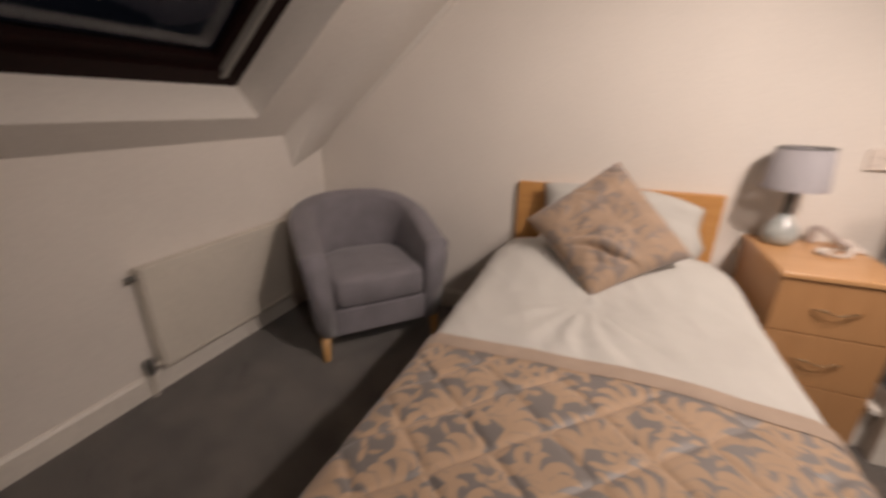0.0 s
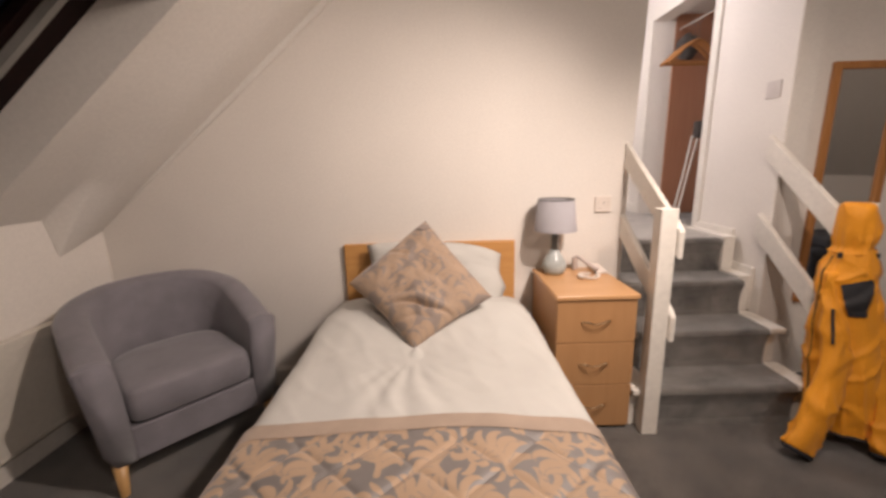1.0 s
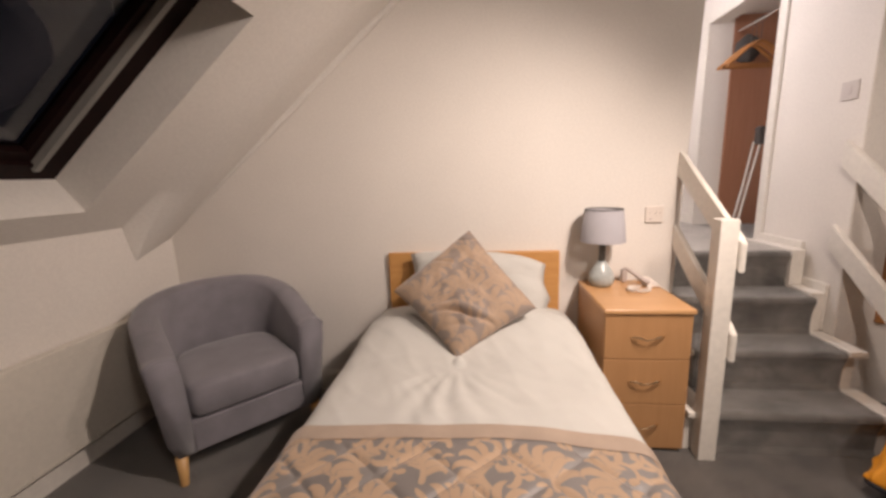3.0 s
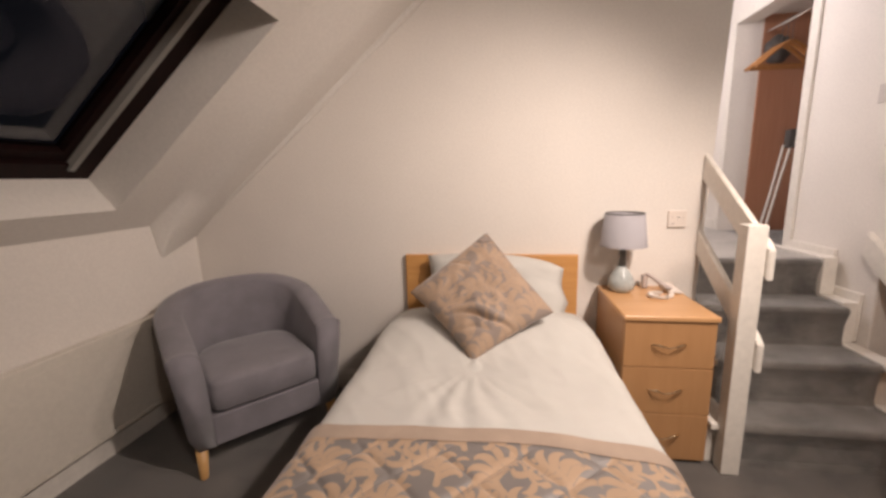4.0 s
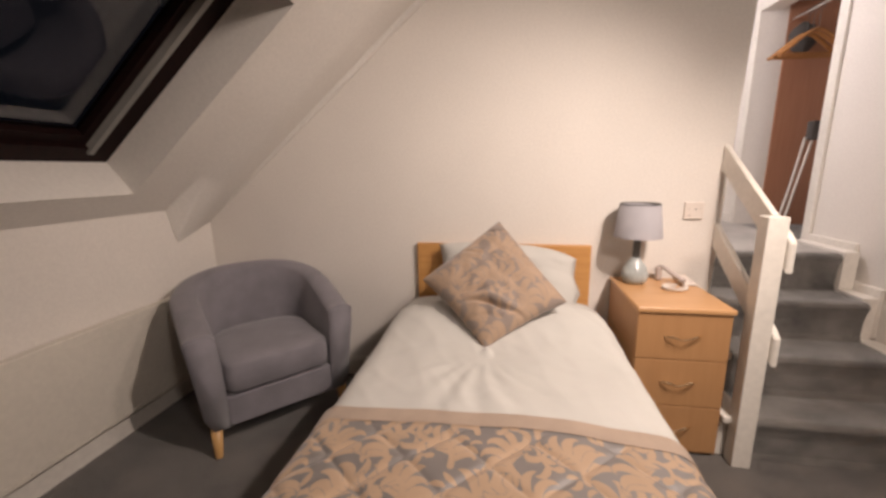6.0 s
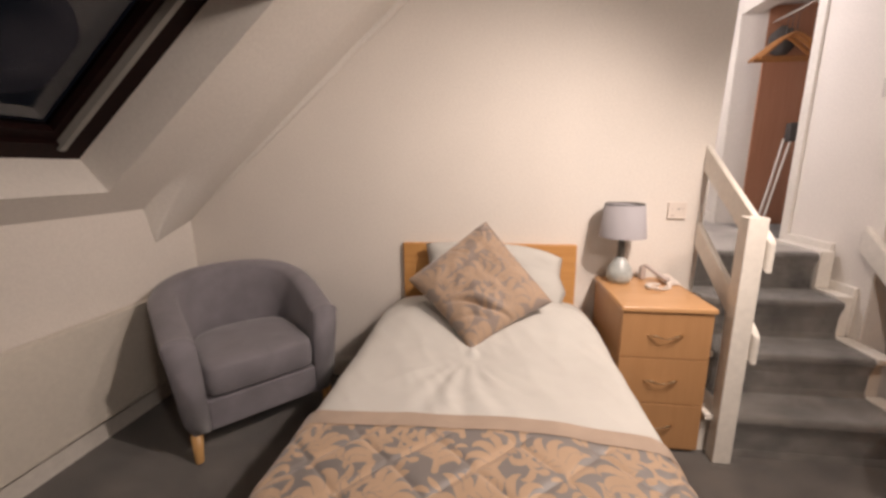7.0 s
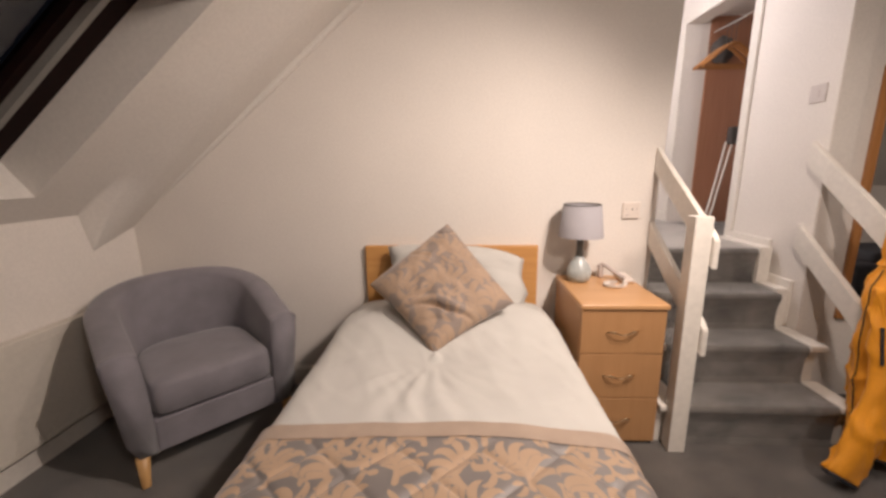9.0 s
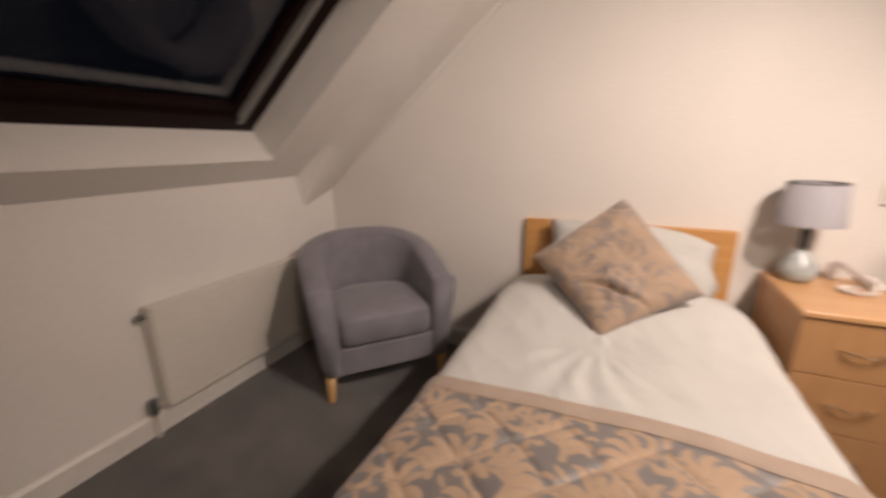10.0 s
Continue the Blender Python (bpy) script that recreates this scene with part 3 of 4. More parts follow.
def spray(x, y, turn, hand, size):
    """A stem that rolls up into a scroll, with full leaves along its outer side and a bud at its heart."""
    n, dots, leaves = 60, [], []
    for i in range(n + 1):
        t = i / n
        dots.append((x, y, size * (0.058 - 0.030 * t + (0.034 if t > 0.95 else 0.0))))
        a = turn + hand * (0.2 + 1.0 * t + 4.3 * t ** 2.0)
        x, y = x + math.cos(a) * 1.5 * size / n, y + math.sin(a) * 1.5 * size / n
        if i in (3, 9, 15, 21, 27, 34, 42, 50):
            leaves.append((x, y, a, t))
    for lx, ly, la, t in leaves:
        far = size * rng.uniform(0.55, 0.75) * (1 - 0.5 * t)
        frond(lx, ly, la - hand * rng.uniform(0.35, 0.6), far, far * rng.uniform(0.13, 0.18), -hand * rng.uniform(0.8, 1.9), -hand * rng.uniform(0.4, 2.6))
        if 0.1 < t < 0.5:
            far *= 0.62
            frond(lx, ly, la + hand * rng.uniform(0.5, 0.8), far, far * 0.18, hand * rng.uniform(0.5, 1.1), hand * rng.uniform(0.2, 1.4))
    stroke(dots, 0.0)


for row in range(11):
    for col in range(12):
        hand = 1 if (row + col) % 2 else -1
        spray(-1.26 + 0.225 * col + 0.08 * (row % 2), -3.02 + 0.195 * row + rng.uniform(-0.015, 0.015), 1.57 - hand * rng.uniform(0.2, 0.9), hand, 0.215)
# single leaves where the ground would lie too bare
for n in range(2900):
    x, y = rng.uniform(-1.2, 1.2), rng.uniform(-2.95, -1.0)
    if inside(x, y) > 0.0185:
        a = rng.uniform(0, 6.28)
        far = rng.uniform(0.045, 0.07)
        frond(x - 0.5 * far * math.cos(a), y - 0.5 * far * math.sin(a), a, far, far * 0.17, rng.choice((-1, 1)) * rng.uniform(0.6, 1.4), rng.uniform(-1, 1))


def weave_on(ob, flat):
    """Lay the figure on a mesh; flat(co) gives the place on the flat cloth."""
    me = ob.data
    at = me.attributes.new("weave", "FLOAT", "POINT")
    for i, v in enumerate(me.vertices):
        x, y = flat(v.co)
        fx, fy = (x - CX) / STEP, (y - CY_) / STEP
        i0, k0 = min(max(int(fx), 0), field.shape[0] - 2), min(max(int(fy), 0), field.shape[1] - 2)
        a, b = min(1, max(0, fx - i0)), min(1, max(0, fy - k0))
        q = field[i0:i0 + 2, k0:k0 + 2]
        at.data[i].value = float((q[0, 0] * (1 - a) + q[1, 0] * a) * (1 - b) + (q[0, 1] * (1 - a) + q[1, 1] * a) * b)


def cloth(co):
    down = max(0.0, BEDZ - 0.06 - co.z)
    return 1.58 * (co.x + math.copysign(down, co.x) * (abs(co.x - BX) > HALF - 0.03)), 1.58 * co.y + 0.72


weave_on(top, cloth)
weave_on(drop, lambda co: (1.58 * co.x, 1.58 * (FOOT - (BEDZ - co.z)) + 0.72))


def stuffed(w, h, t, n=26, pinch=0.07, crumple=0.012, seed=0.0):
    """A pillow or cushion round the origin, w by h, t thick, with pulled-out corners."""
    bm = bmesh.new()
    grids = []
    for face in (1, -1):
        g = []
        for i in range(n + 1):
            row = []
            for k in range(n + 1):
                u, v = 2 * i / n - 1, 2 * k / n - 1
                edge = (1 - u ** 4) * (1 - v ** 4)
                z = face * t / 2 * max(0.0, edge) ** 0.55
                x = w / 2 * u * (1 - pinch * (1 - v * v))
                y = h / 2 * v * (1 - pinch * (1 - u * u))
                z += crumple * edge * (noise.noise((u * 2.1, v * 2.1, seed + face)) + 0.5 * noise.noise((u * 5, v * 5, seed)))
                row.append(bm.verts.new((x, y, z)))
            g.append(row)
        grids.append(g)
    for gi, g in enumerate(grids):
        for i in range(n):
            for k in range(n):
                q = (g[i][k], g[i + 1][k], g[i + 1][k + 1], g[i][k + 1])
                bm.faces.new(q if gi == 0 else q[::-1])
    bmesh.ops.remove_doubles(bm, verts=bm.verts[:], dist=0.0012)
    return bm


def leaning(centre, up, turn=0.0):
    """Axes whose y runs along up, x to the right, z out of the front."""
    y = Vector(up).normalized()
    x = Vector((1, 0, 0))
    x = (x - y * x.dot(y)).normalized()
    z = x.cross(y)
    m = Matrix((x, y, z)).transposed().to_4x4()
    return Matrix.Translation(centre) @ m @ pose(0, 0, 0, 0, 0, turn)


for at, up, size, turn, seed in (((0.0, -0.345, 0.615), (0, 0.40, 0.05), (0.47, 0.38, 0.11), 2, 9.0), ((0.022, -0.150, 0.704), (0, 0.10, 0.24), (0.73, 0.36, 0.15), -3, 3.0)):
    bm = stuffed(*size, pinch=0.10, crumple=0.022, seed=seed)
    for v in bm.verts:
        wx, wy = 2 * v.co.x / size[0], 2 * v.co.y / size[1]
        v.co.y -= (0.075 if wx > 0 else 0.045) * abs(wx) ** 2.5
        if wx > 0:
            v.co.x += 0.055 * wx ** 3 * max(0.0, 1 - abs(wy + 0.05) / 0.45) - 0.035 * wx ** 3 * max(0.0, wy - 0.4)
    pillow = tagged(part("pillow", bm, LINEN, smooth=True), "plump white cotton pillow against the headboard", "pillow", "pillows on the bed")
    pillow.matrix_basis = leaning(at, up, turn)
bm = stuffed(0.463, 0.463, 0.14, n=120, pinch=0.05, crumple=0.012, seed=7.0)
bmesh.ops.transform(bm, matrix=pose(0, 0, 0, 0, 0, 45), verts=bm.verts[:])
for v in bm.verts:
    # narrower from corner to corner, with folds where it sits and a dent under the top corner
    x, y = v.co.x * 0.91, v.co.y
    w = 1 if v.co.z > 0 else 0
    fold = 0.024 * math.exp(-((y + 0.150 + 0.04 * x + 0.006 * math.sin(x * 34 + 0.6)) / 0.009) ** 2) * math.exp(-((x - 0.015) / 0.095) ** 2)
    fold += 0.008 * math.exp(-((y + 0.205 - 0.15 * x) / 0.010) ** 2) * math.exp(-((x + 0.01) / 0.05) ** 2)
    fold += 0.009 * math.exp(-((y + 0.085 - 0.22 * x) / 0.012) ** 2) * math.exp(-((x + 0.06) / 0.07) ** 2)
    fold -= 0.010 * math.exp(-((y + 0.128 + 0.04 * x) / 0.014) ** 2) * math.exp(-((x - 0.015) / 0.10) ** 2)
    fold += 0.016 * math.exp(-((y - 0.225 - 0.3 * abs(x + 0.01)) / 0.008) ** 2) * math.exp(-((x + 0.012) / 0.03) ** 2)
    fold += 0.006 * math.exp(-((y - 0.10 + 0.35 * (x + 0.1)) / 0.010) ** 2) * math.exp(-((x + 0.10) / 0.05) ** 2)
    y -= x * 0.30 if x > 0 else -x * 0.13
    v.co = Vector((x, y, v.co.z - w * fold))
cushion = tagged(part("cushion", bm, CUSHION, smooth=True), "square tan and grey patterned cushion standing on one corner", "cushion")
weave_on(cushion, lambda co: (1.06 * co.x - 0.94 * co.y + 0.05, 0.94 * co.x + 1.06 * co.y - 1.72))
cushion.matrix_basis = leaning((-0.031, -0.516, 0.788), (0.035, 0.483, 0.385), 0)

# ---- bedside cabinet ----
cab = thing("bedside_cabinet", (0.745, -0.25, 0), "oak laminate bedside cabinet with three drawers and chrome handles", "cabinet")
CX0, CX1, CY = 0.564, 0.922, -0.455
part("body", boxed(CX0, CX1, CY, -0.018, 0.018, 0.650, 0.002), OAK_SHADED, cab)
part("plinth", boxed(CX0 + 0.01, CX1 - 0.01, CY + 0.004, -0.02, 0.0, 0.0175), OAK_SHADED, cab)
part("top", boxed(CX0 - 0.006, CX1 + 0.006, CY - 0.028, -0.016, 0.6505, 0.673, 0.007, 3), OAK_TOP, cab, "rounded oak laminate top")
for z0, z1 in ((0.447, 0.646), (0.236, 0.443), (0.020, 0.232)):
    d = part("drawer", boxed(CX0 + 0.002, CX1 - 0.002, CY - 0.0185, CY - 0.0005, z0, z1, 0.002), OAK_SHADED, cab)
    zc, xc = z1 - 0.098, 0.742
    path, wide = [], []
    for t in np.linspace(-1, 1, 33):
        dip = math.exp(-((t + 0.04) / 0.42) ** 2)
        path.append((xc + 0.068 * t, CY - 0.021 - 0.020 * (1 - t ** 4), zc + 0.004 + 0.003 * t - 0.009 * dip + 0.004 * math.exp(-((abs(t) - 0.62) / 0.22) ** 2)))
        wide.append(0.0022 + 0.0024 * math.exp(-((abs(t) - 0.6) / 0.28) ** 2))
    part("handle", tube(bmesh.new(), path, wide, 8), STEEL, d, "wavy brass-toned chrome handle")

# ---- table lamp ----
LX, LY, LZ = 0.648, -0.118, 0.673
lampthing = thing("table_lamp", (LX, LY, LZ), "table lamp with grey fabric shade and round ceramic base", "lamp")
part("base", lathe(bmesh.new(), [(0.038, 0.0), (0.048, 0.004), (0.059, 0.021), (0.062, 0.039), (0.059, 0.060), (0.050, 0.082), (0.037, 0.101), (0.026, 0.116), (0.0195, 0.129)], (LX, LY, LZ)), CERAMIC, lampthing, smooth=True)
part("neck", lathe(bmesh.new(), [(0.019, 0.1295), (0.0175, 0.138), (0.016, 0.165), (0.017, 0.205), (0.012, 0.212), (0.012, 0.262)], (LX, LY, LZ), 24), PEWTER, lampthing, "dull pewter neck", smooth=True)
sh = part("shade", lathe(bmesh.new(), [(0.108, 0.230), (0.090, 0.388), (0.088, 0.388), (0.106, 0.230), (0.108, 0.230)], (LX, LY, LZ), 64, cap=False), SHADE, lampthing, smooth=True)
part("top_ring", lathe(bmesh.new(), [(0.0905, 0.386), (0.0912, 0.3895), (0.089, 0.3915), (0.0865, 0.3895), (0.087, 0.386)], (LX, LY, LZ), 64, cap=False), PEWTER, sh, smooth=True)
part("bulb_holder", lathe(bmesh.new(), [(0.014, 0.2625), (0.016, 0.28), (0.028, 0.32), (0.024, 0.345), (0.008, 0.358)], (LX, LY, LZ), 20), IVORY, lampthing, smooth=True)

# ---- telephone ----
phone = thing("telephone", (0.83, -0.16, 0.674), "ivory corded telephone with a grey handset on the cabinet", "telephone")
bm = prism(bmesh.new(), [(-0.165, 0.675), (-0.03, 0.675), (-0.03, 0.697), (-0.165, 0.687)], "x", 0.855, 0.93 - 0.012)
bmesh.ops.bevel(bm, geom=bm.edges[:], offset=0.004, segments=2, affect="EDGES")
part("base", bm, IVORY, phone)
hs = [(0.776, -0.06, 0.738), (0.790, -0.075, 0.746), (0.815, -0.11, 0.728), (0.843, -0.145, 0.708), (0.860, -0.165, 0.700)]
part("handset", tube(bmesh.new(), smoothly(hs, 5), 0.0125, flat=0.8), GREY_PLASTIC, phone, "grey handset", smooth=True)
part("earpiece", boxed(0.764, 0.790, -0.078, -0.046, 0.676, 0.744, 0.009, 3), GREY_PLASTIC, phone, smooth=True)
coil = []
for i in range(220):
    t = i / 219
    a = t * 2 * math.pi * 22
    c = Vector((0.790 + 0.043 * math.cos(1.0 + 5.6 * t) + 0.02 * t * t, -0.225 + 0.040 * math.sin(1.0 + 5.6 * t) + 0.03 * t * t, 0.6835))
    d = Vector((math.cos(1.0 + 5.6 * t), math.sin(1.0 + 5.6 * t), 0))
    coil.append(c + d * 0.007 * math.cos(a) + Vector((0, 0, 0.007 * math.sin(a))))
part("coiled_cord", tube(bmesh.new(), coil, 0.0036, 6), IVORY, phone, "curly ivory cord", smooth=True)

# ---- wall plates ----
plate = thing("wall_socket", (0.933, 0, 1.02), "ivory plastic wall plate beside the lamp", "socket")
part("plate", boxed(0.889, 0.977, -0.010, -0.0005, 0.978, 1.062, 0.004), IVORY, plate)
part("indicator", lathe(bmesh.new(), [(0.003, 0), (0.003, 0.004)], (0, 0, 0), 10), BLACK, plate).matrix_basis = pose(0.937, -0.0102, 1.026, 90)
part("jack_slot", boxed(0.905, 0.919, -0.0108, -0.0102, 0.992, 0.998), GREY_PLASTIC, plate)
for x in (0.908, 0.958):
    part("pin_slot", boxed(x - 0.002, x + 0.002, -0.0108, -0.0102, 1.022, 1.030), GREY_PLASTIC, plate)
part("lower_lip", boxed(0.891, 0.975, -0.0135, -0.0104, 0.979, 0.985, 0.001), IVORY, plate)
sw = thing("light_switch", (1.79, 0.01, 1.57), "pale grey light switch on the stair wall", "switch")
part("plate", boxed(1.784, 1.7895, -0.022, 0.066, 1.538, 1.622, 0.002), PALE_PLASTIC, sw)
part("rocker", boxed(1.7815, 1.7838, 0.012, 0.032, 1.565, 1.592, 0.0008), PALE_PLASTIC, sw)

# ---- radiator ----
rad = thing("radiator", (-1.75, -0.75, 0.13), "cream enamelled flat panel radiator under the roof window", "radiator")
RY0, RY1, RZ0, RZ1 = -1.235, -0.16, 0.125, 0.592
part("panel", boxed(-1.728, -1.712, RY0, RY1, RZ0, RZ1, 0.006, 3), RAD, rad)
part("rear_panel", boxed(-1.775, -1.765, RY0, RY1, RZ0, RZ1 - 0.01, 0.004), RAD, rad)
bm = bmesh.new()
box(bm, -1.764, -1.729, RY0 + 0.004, RY1 - 0.004, RZ1 - 0.012, RZ1 - 0.002)
part("top_grille", bm, RAD, rad)
for k in range(40):
    y = RY0 + 0.03 + k * 0.026
    if y < RY1 - 0.02:
        part("bottom_bead", boxed(-1.7118, -1.7085, y, y + 0.013, RZ0 + 0.012, RZ0 + 0.022, 0.001), RAD, rad)
part("top_seam", boxed(-1.7118, -1.7095, RY0 + 0.01, RY1 - 0.01, RZ1 - 0.045, RZ1 - 0.041), RAD, rad)
for y in (RY0 - 0.0005, RY1 + 0.0005):
    part("end_cover", boxed(-1.766, -1.727, min(y, y + (0.006 if y > -0.5 else -0.006)), max(y, y + (0.006 if y > -0.5 else -0.006)), RZ0 + 0.01, RZ1 - 0.004, 0.001), RAD, rad)
valve = part("valve", lathe(bmesh.new(), [(0.012, -0.03), (0.016, -0.02), (0.019, 0.0), (0.019, 0.035), (0.014, 0.045)], (-1.748, RY0 - 0.045, 0.14), 16), PEWTER, rad, "dull metal valve", smooth=True)
part("valve_pipe", tube(bmesh.new(), [(-1.748, RY0 - 0.006, 0.145), (-1.748, RY0 - 0.045, 0.145), (-1.748, RY0 - 0.046, 0.0)], 0.008), RAD, rad)
part("bleed_plug", tube(bmesh.new(), [(-1.748, RY0 - 0.006, RZ1 - 0.04), (-1.748, RY0 - 0.035, RZ1 - 0.04)], 0.013), PEWTER, rad)

# ---- tub chair ----
u, nrm = Vector((0.675, 0.738, 0)), Vector((0.738, -0.675, 0))
CH = Matrix((u, -nrm, Vector((0, 0, 1)))).transposed().to_4x4()
CH.translation = Vector((-1.005, -0.585, 0)) - nrm * 0.30
chair = thing("tub_chair", (0, 0, 0), "grey fabric tub armchair with short beech legs in the corner", "armchair", m=CH)


def shell(k, inner):
    """Plan of the tub: k from 0 to 1 runs from one arm's front round the back to the other."""
    w, d = (0.325, 0.30) if not inner else (0.235, 0.205)
    front = -0.30
    a = (k - 0.5) * 2
    straight = 0.34
    if abs(a) > 1 - straight:
        t = (abs(a) - (1 - straight)) / straight
        return Vector((math.copysign(w + (0.0 if inner else 0.006 * t), a), 0.02 + (front - 0.02) * t, 0))
    ang = a / (1 - straight) * math.pi / 2
    e = 0.82
    sx, cy = math.sin(ang), math.cos(ang)
    return Vector((math.copysign(abs(sx) ** e, sx) * w, 0.02 + cy ** e * d, 0))


def rim(k):
    a = abs(k - 0.5) * 2
    return 0.575 + 0.162 * max(0.0, math.cos(min(1.0, a * 1.06) * math.pi / 2)) ** 0.9


bm = bmesh.new()
NK = 72
rings = []
for i in range(NK + 1):
    k = i / NK
    o, n_, h = shell(k, False), shell(k, True), rim(k)
    lean = (o - n_).normalized()
    tilt = 0.035 * (h - 0.5) / 0.2
    ring = [Vector((o.x * 0.90, o.y * 0.90 if o.y > 0 else o.y, 0.13)), o * 1 + Vector((0, 0, 0.20)), o + lean * (0.02 + tilt * 0.6) + Vector((0, 0, h - 0.10))]
    c_o, c_i = o + lean * (0.025 + tilt), n_ + lean * tilt
    mid, half_w = (c_o + c_i) / 2, (c_o - c_i).length / 2
    for j in range(7):
        t = math.pi * j / 6
        ring.append(mid + lean * half_w * math.cos(t) + Vector((0, 0, h - 0.030 + 0.030 * math.sin(t))))
    ring += [n_ + lean * tilt * 0.4 + Vector((0, 0, 0.44)), n_ + Vector((0, 0, 0.26)), n_ + Vector((0, 0, 0.13))]
    rings.append([bm.verts.new(p) for p in ring])
for a, b in zip(rings, rings[1:]):
    for j in range(len(a)):
        bm.faces.new((a[j], b[j], b[(j + 1) % len(a)], a[(j + 1) % len(a)]))
ends = (bm.faces.new(rings[0]), bm.faces.new(rings[-1][::-1]))
bmesh.ops.bevel(bm, geom=list(set(ends[0].edges) | set(ends[1].edges)), offset=0.010, segments=3, affect="EDGES")
part("tub_back", bm, FABRIC, chair, smooth=True)
bm = bmesh.new()
box(bm, -0.236, 0.236, -0.292, 0.20, 0.13, 0.272, 0.012, 3)
part("seat_rail", bm, FABRIC, chair)
bm = bmesh.new()
rows = []
for layer, (zz, ins) in enumerate(((0.276, 0.040), (0.286, 0.030), (0.289, 0.004), (0.294, 0.0), (0.35, -0.004), (0.405, 0.0), (0.417, 0.006), (0.425, 0.022), (0.432, 0.07), (0.438, 0.19))):
    ring = []
    for i in range(56):
        a = 2 * math.pi * i / 56
        ex = 0.20 if math.sin(a) < 0 else 0.52
        x = math.copysign(abs(math.cos(a)) ** ex, math.cos(a)) * (0.233 - ins)
        y = -0.055 + math.copysign(abs(math.sin(a)) ** ex, math.sin(a)) * (0.25 - ins)
        ring.append(bm.verts.new((x, y, zz + 0.006 * noise.noise((x * 5, y * 5, 1)))))
    rows.append(ring)
for a, b in zip(rows, rows[1:]):
    for i in range(56):
        bm.faces.new((a[i], a[(i + 1) % 56], b[(i + 1) % 56], b[i]))
bm.faces.new(rows[0][::-1])
bm.faces.new(rows[-1])
part("seat_cushion", bm, FABRIC, chair, "plump grey seat cushion", smooth=True)
for x, y in ((-0.285, -0.265), (0.285, -0.265), (-0.20, 0.22), (0.20, 0.22)):
    bm = bmesh.new()
    lathe(bm, [(0.016, 0.0), (0.0165, 0.003), (0.024, 0.131)], (0, 0, 0), 16)
    leg = part("leg", bm, BEECH, chair, "tapered beech leg", smooth=True)
    leg.matrix_basis = Matrix.Translation((x * 1.03, y * 1.05, 0)) @ Matrix.Shear("XY", 4, (-x * 0.25, -y * 0.25))

# ---- mirror ----
mir = thing("wall_mirror", (2.2, -0.03, 0.45), "tall mirror in an orange pine frame", "mirror")
MX0, MX1, MZ0, MZ1, MW = 2.015, 2.375, 0.447, 1.69, 0.036
part("glass", boxed(MX0 + 0.02, MX1 - 0.02, -0.040, -0.034, MZ0 + 0.02, MZ1 - 0.02), MIRROR, mir, "silvered mirror glass")
for a in ((MX0, MX0 + MW, MZ0, MZ1), (MX1 - MW, MX1, MZ0, MZ1), (MX0 + MW, MX1 - MW, MZ1 - MW, MZ1), (MX0 + MW, MX1 - MW, MZ0, MZ0 + MW)):
    part("frame", boxed(a[0], a[1], -0.054, -0.031, a[2], a[3], 0.005), PINE, mir)

# ---- dark cabinet by the mirror wall ----
side = thing("side_cabinet", (2.98, -0.25, 0), "dark wooden side cabinet against the cream wall", "cabinet")
part("carcass", boxed(2.79, 3.19, -0.44, -0.035, 0.0, 0.70, 0.004), DIVAN, side)
part("top", boxed(2.78, 3.195, -0.455, -0.033, 0.7005, 0.725, 0.005), DIVAN, side)

# ---- suitcase by the far knee wall, seen in the mirror ----
case = thing("suitcase", (3.45, -1.35, 0), "dark blue-grey soft suitcase standing on the carpet", "suitcase")
part("body", boxed(3.12, 3.80, -1.62, -1.10, 0.012, 0.47, 0.04, 4), NAVY, case, smooth=False)
part("lid_pocket", boxed(3.28, 3.78, -1.58, -1.14, 0.4705, 0.56, 0.03, 3), NAVY, case)
part("handle", tube(bmesh.new(), smoothly([(3.11, -1.42, 0.26), (3.085, -1.41, 0.27), (3.085, -1.31, 0.27), (3.11, -1.30, 0.26)], 4), 0.01), BLACK, case)
for y in (-1.55, -1.17):
    part("foot", boxed(3.16, 3.76, y - 0.02, y + 0.02, 0.0, 0.0118), BLACK, case)

# ---- jacket on the post ----
jacket = thing("hooded_jacket", (1.83, -0.52, 0), "bright orange hooded waterproof jacket hung over the banister post", "jacket")


def folds(p, seed, amount):
    # long hanging pleats, and slanting creases
    a = ridge(noise.noise((p.x * 13 + p.z * 2, p.y * 13, p.z * 1.2 + seed)))
    b = ridge(noise.noise((p.x * 7 - p.z * 8, p.y * 7 - p.z * 4, p.z * 1.5 + seed + 5)))
    c = noise.noise((p.x * 5 - p.z * 4, p.y * 5, p.z * 2 + seed + 9))
    return amount * (0.8 * a + 0.8 * b + 0.9 * c - 0.4)


def loft(bm, rows, n=48, seed=0.0, amount=0.012, ends=(True, True)):
    """Rows of centre, right half-axis, front half-axis."""
    rings = []
    for c, a, b in rows:
        ring = []
        for i in range(n):
            t = 2 * math.pi * i / n
            p = Vector(c) + Vector(a) * math.cos(t) + Vector(b) * math.sin(t)
            d = (p - Vector(c)).normalized()
            ring.append(bm.verts.new(p + d * folds(p, seed, amount)))
        rings.append(ring)
    for a, b in zip(rings, rings[1:]):
        for i in range(n):
            bm.faces.new((a[i], a[(i + 1) % n], b[(i + 1) % n], b[i]))
    if ends[0]:
        bm.faces.new(rings[0][::-1])
    if ends[1]:
        bm.faces.new(rings[-1])
    return bm


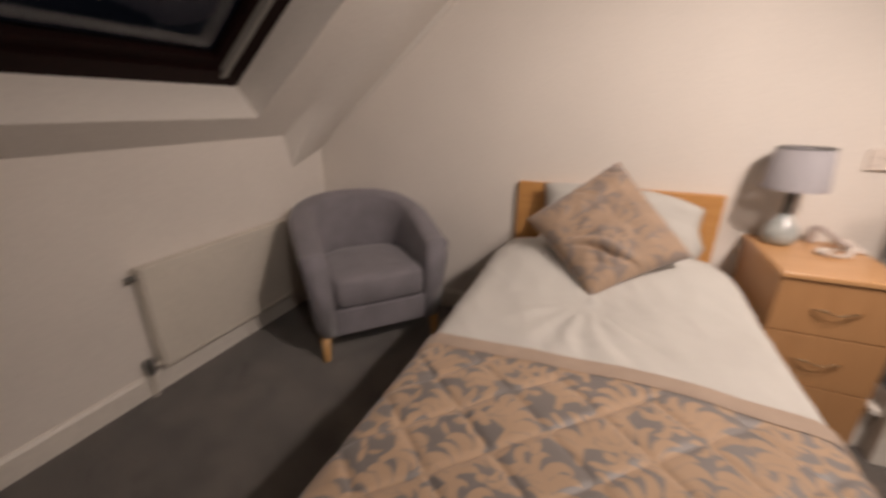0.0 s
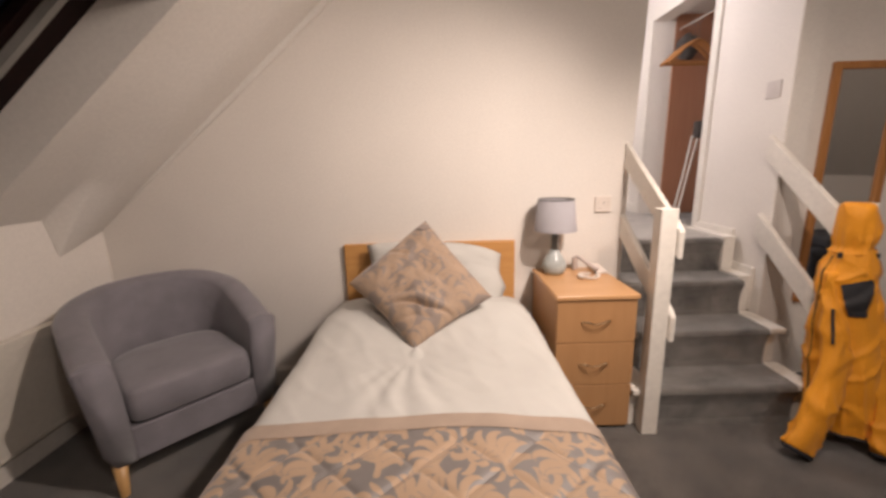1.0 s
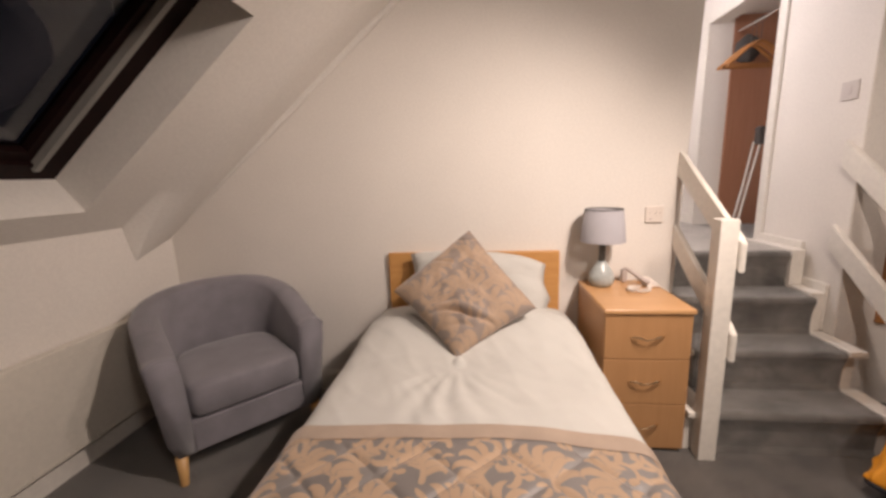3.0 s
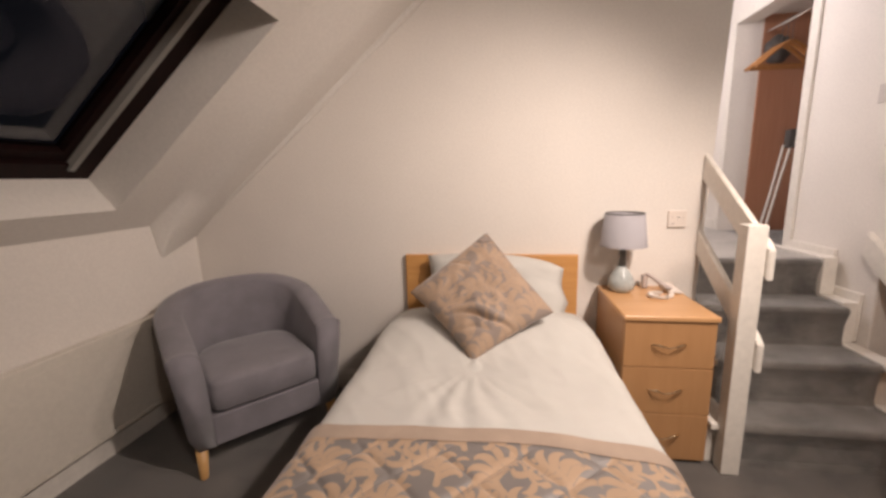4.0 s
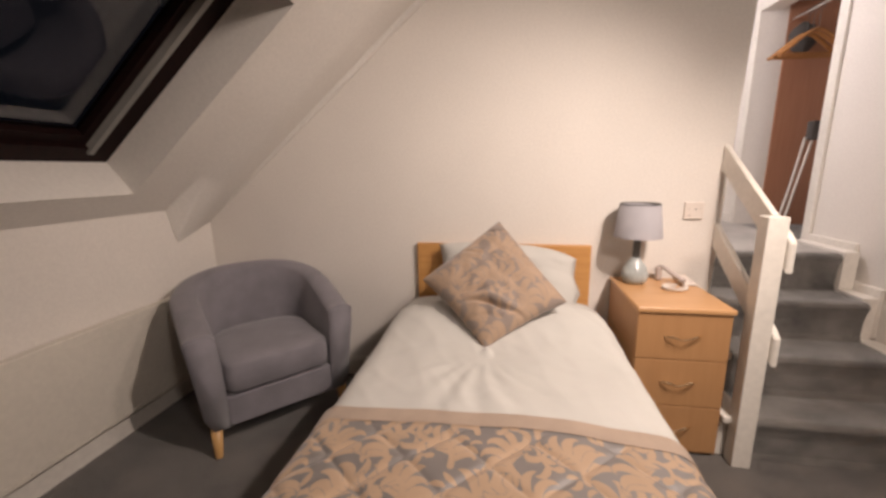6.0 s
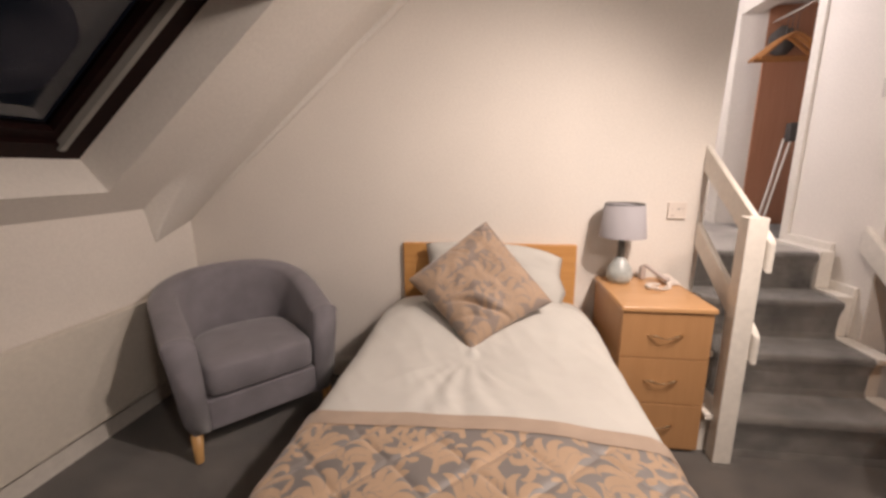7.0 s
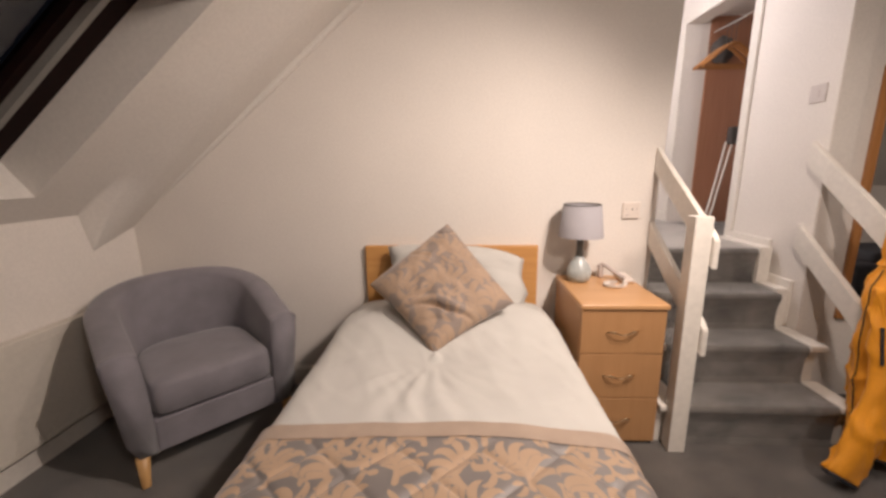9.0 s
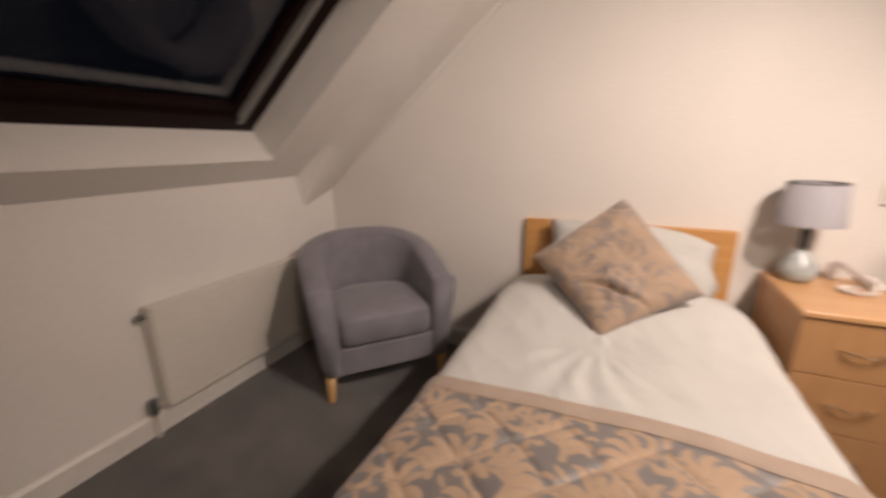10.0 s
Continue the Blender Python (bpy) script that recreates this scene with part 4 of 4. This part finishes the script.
def spread(rows, steps):
    """More rows between given (z, cx, cy, rx, ry)."""
    line = smoothly([Vector(r[:3]) for r in rows], steps)
    size = smoothly([Vector((r[3], r[4], 0)) for r in rows], steps)
    return [((c[1], c[2], c[0]), (s[0], 0, 0), (0, s[1], 0)) for c, s in zip(line, size)]


hood = [(1.052, 1.772, -0.50, 0.030, 0.034), (1.046, 1.772, -0.50, 0.050, 0.05), (1.02, 1.778, -0.50, 0.060, 0.064), (0.95, 1.787, -0.505, 0.067, 0.070), (0.90, 1.785, -0.505, 0.060, 0.066), (0.868, 1.783, -0.51, 0.054, 0.060), (0.845, 1.783, -0.51, 0.064, 0.07)]


def pleated(bm):
    """Upright gathers round a drawn-in hood."""
    for v in bm.verts:
        t = math.atan2(v.co.y + 0.505, v.co.x - 1.783)
        k = 0.0035 * math.sin(t * 11 + 2.2 * noise.noise((t, v.co.z * 4, 0))) * math.exp(-((v.co.z - 0.885) / 0.07) ** 2)
        v.co += Vector((math.cos(t), math.sin(t), 0)) * k
    return bm


part("hood", pleated(loft(bmesh.new(), spread(hood, 9), 110, seed=1.0, amount=0.009)), ORANGE, jacket, smooth=True)
flare = [(0.866, 0.056, 0.061), (0.835, 0.068, 0.070), (0.80, 0.082, 0.080), (0.772, 0.094, 0.089), (0.768, 0.090, 0.085), (0.81, 0.074, 0.07)]
rows = [((1.785, -0.513, z), (a, 0, 0.42 * (0.87 - z)), (0, b, 0.35 * (0.87 - z))) for z, a, b in flare]
part("collar_flap", pleated(loft(bmesh.new(), rows, 110, seed=8.0, amount=0.006, ends=(False, False))), ORANGE, jacket, smooth=True)
body = [(0.848, 1.783, -0.51, 0.056, 0.060), (0.80, 1.783, -0.51, 0.074, 0.072), (0.73, 1.783, -0.515, 0.096, 0.084), (0.66, 1.785, -0.52, 0.104, 0.090), (0.50, 1.79, -0.53, 0.110, 0.104), (0.34, 1.80, -0.55, 0.118, 0.118), (0.22, 1.812, -0.562, 0.122, 0.112), (0.070, 1.815, -0.56, 0.122, 0.108)]
part("body", loft(bmesh.new(), spread(body, 16), 150, seed=4.0, amount=0.012), ORANGE, jacket, smooth=True)


def sleeve(points, radii, seed, name="sleeve"):
    path = smoothly(points, 14)
    rr = smoothly([(r, 0, 0) for r in radii], 14)
    rows = []
    for i, p in enumerate(path):
        d = (path[min(i + 1, len(path) - 1)] - path[max(0, i - 1)]).normalized()
        side = d.cross(Vector((0, 1, 0))).normalized()
        front = side.cross(d)
        r = rr[i][0]
        rows.append((p, side * r, front * r * 0.62))
    part(name, loft(bmesh.new(), rows, 80, seed, 0.015), ORANGE, jacket, smooth=True)
    p, a, b = rows[-1]
    q = Vector(p) + (path[-1] - path[-3]).normalized() * 0.016
    part("cuff", loft(bmesh.new(), [(p, a * 1.03, b * 1.03), (q, a * 0.98, b * 0.98)], 32, seed, 0.006), BLACK, jacket, "black cuff", smooth=True)


sleeve([(1.712, -0.53, 0.765), (1.698, -0.562, 0.62), (1.685, -0.615, 0.40), (1.61, -0.66, 0.18), (1.53, -0.69, 0.045)], [0.036, 0.050, 0.064, 0.066, 0.062], 2.0)
sleeve([(1.828, -0.545, 0.755), (1.848, -0.58, 0.58), (1.868, -0.625, 0.36), (1.887, -0.68, 0.17), (1.880, -0.72, 0.04)], [0.036, 0.048, 0.056, 0.062, 0.068], 6.0)


def on_body(turn, z, off):
    """A place on the jacket's body: turn in degrees round its axis, off outwards."""
    k = max(i for i in range(len(body)) if body[i][0] >= z)
    k = min(k, len(body) - 2)
    f = (body[k][0] - z) / (body[k][0] - body[k + 1][0])
    c = [body[k][n] * (1 - f) + body[k + 1][n] * f for n in range(5)]
    t = radians(turn)
    p = Vector((c[1] + c[3] * math.cos(t), c[2] + c[4] * math.sin(t), z))
    d = (p - Vector((c[1], c[2], z))).normalized()
    return p + d * (folds(p, 4.0, 0.012) + off)


part("chest_panel", sheet(bmesh.new(), 14, 14, lambda u, v: on_body(216 + 58 * u * (1 - 0.45 * v) + 16 * v, 0.722 - 0.125 * v + 0.035 * u * (1 - v), 0.007)), BLACK, jacket, "black chest panel", smooth=True)
part("pocket_zip", tube(bmesh.new(), [Vector((1.664 - 0.0008 * k, -0.590 - 0.0030 * k, 0.625 - 0.0115 * k)) for k in range(13)], 0.0065, 6), BLACK, jacket, "black pocket zip")
part("front_zip", tube(bmesh.new(), [on_body(172, 0.83 - 0.0135 * k, 0.004) for k in range(48)], 0.0022, 6), BLACK, jacket, "dark front zip")
part("hem_band", tube(bmesh.new(), [on_body(a, 0.075, 0.0) for a in range(0, 361, 6)], 0.006, 6), BLACK, jacket, "dark hem")
for a in (200, 300):
    p = on_body(a, 0.842, 0.012)
    part("cord_toggle", boxed(p.x - 0.008, p.x + 0.008, p.y - 0.006, p.y + 0.006, p.z - 0.014, p.z + 0.01, 0.003), BLACK, jacket)
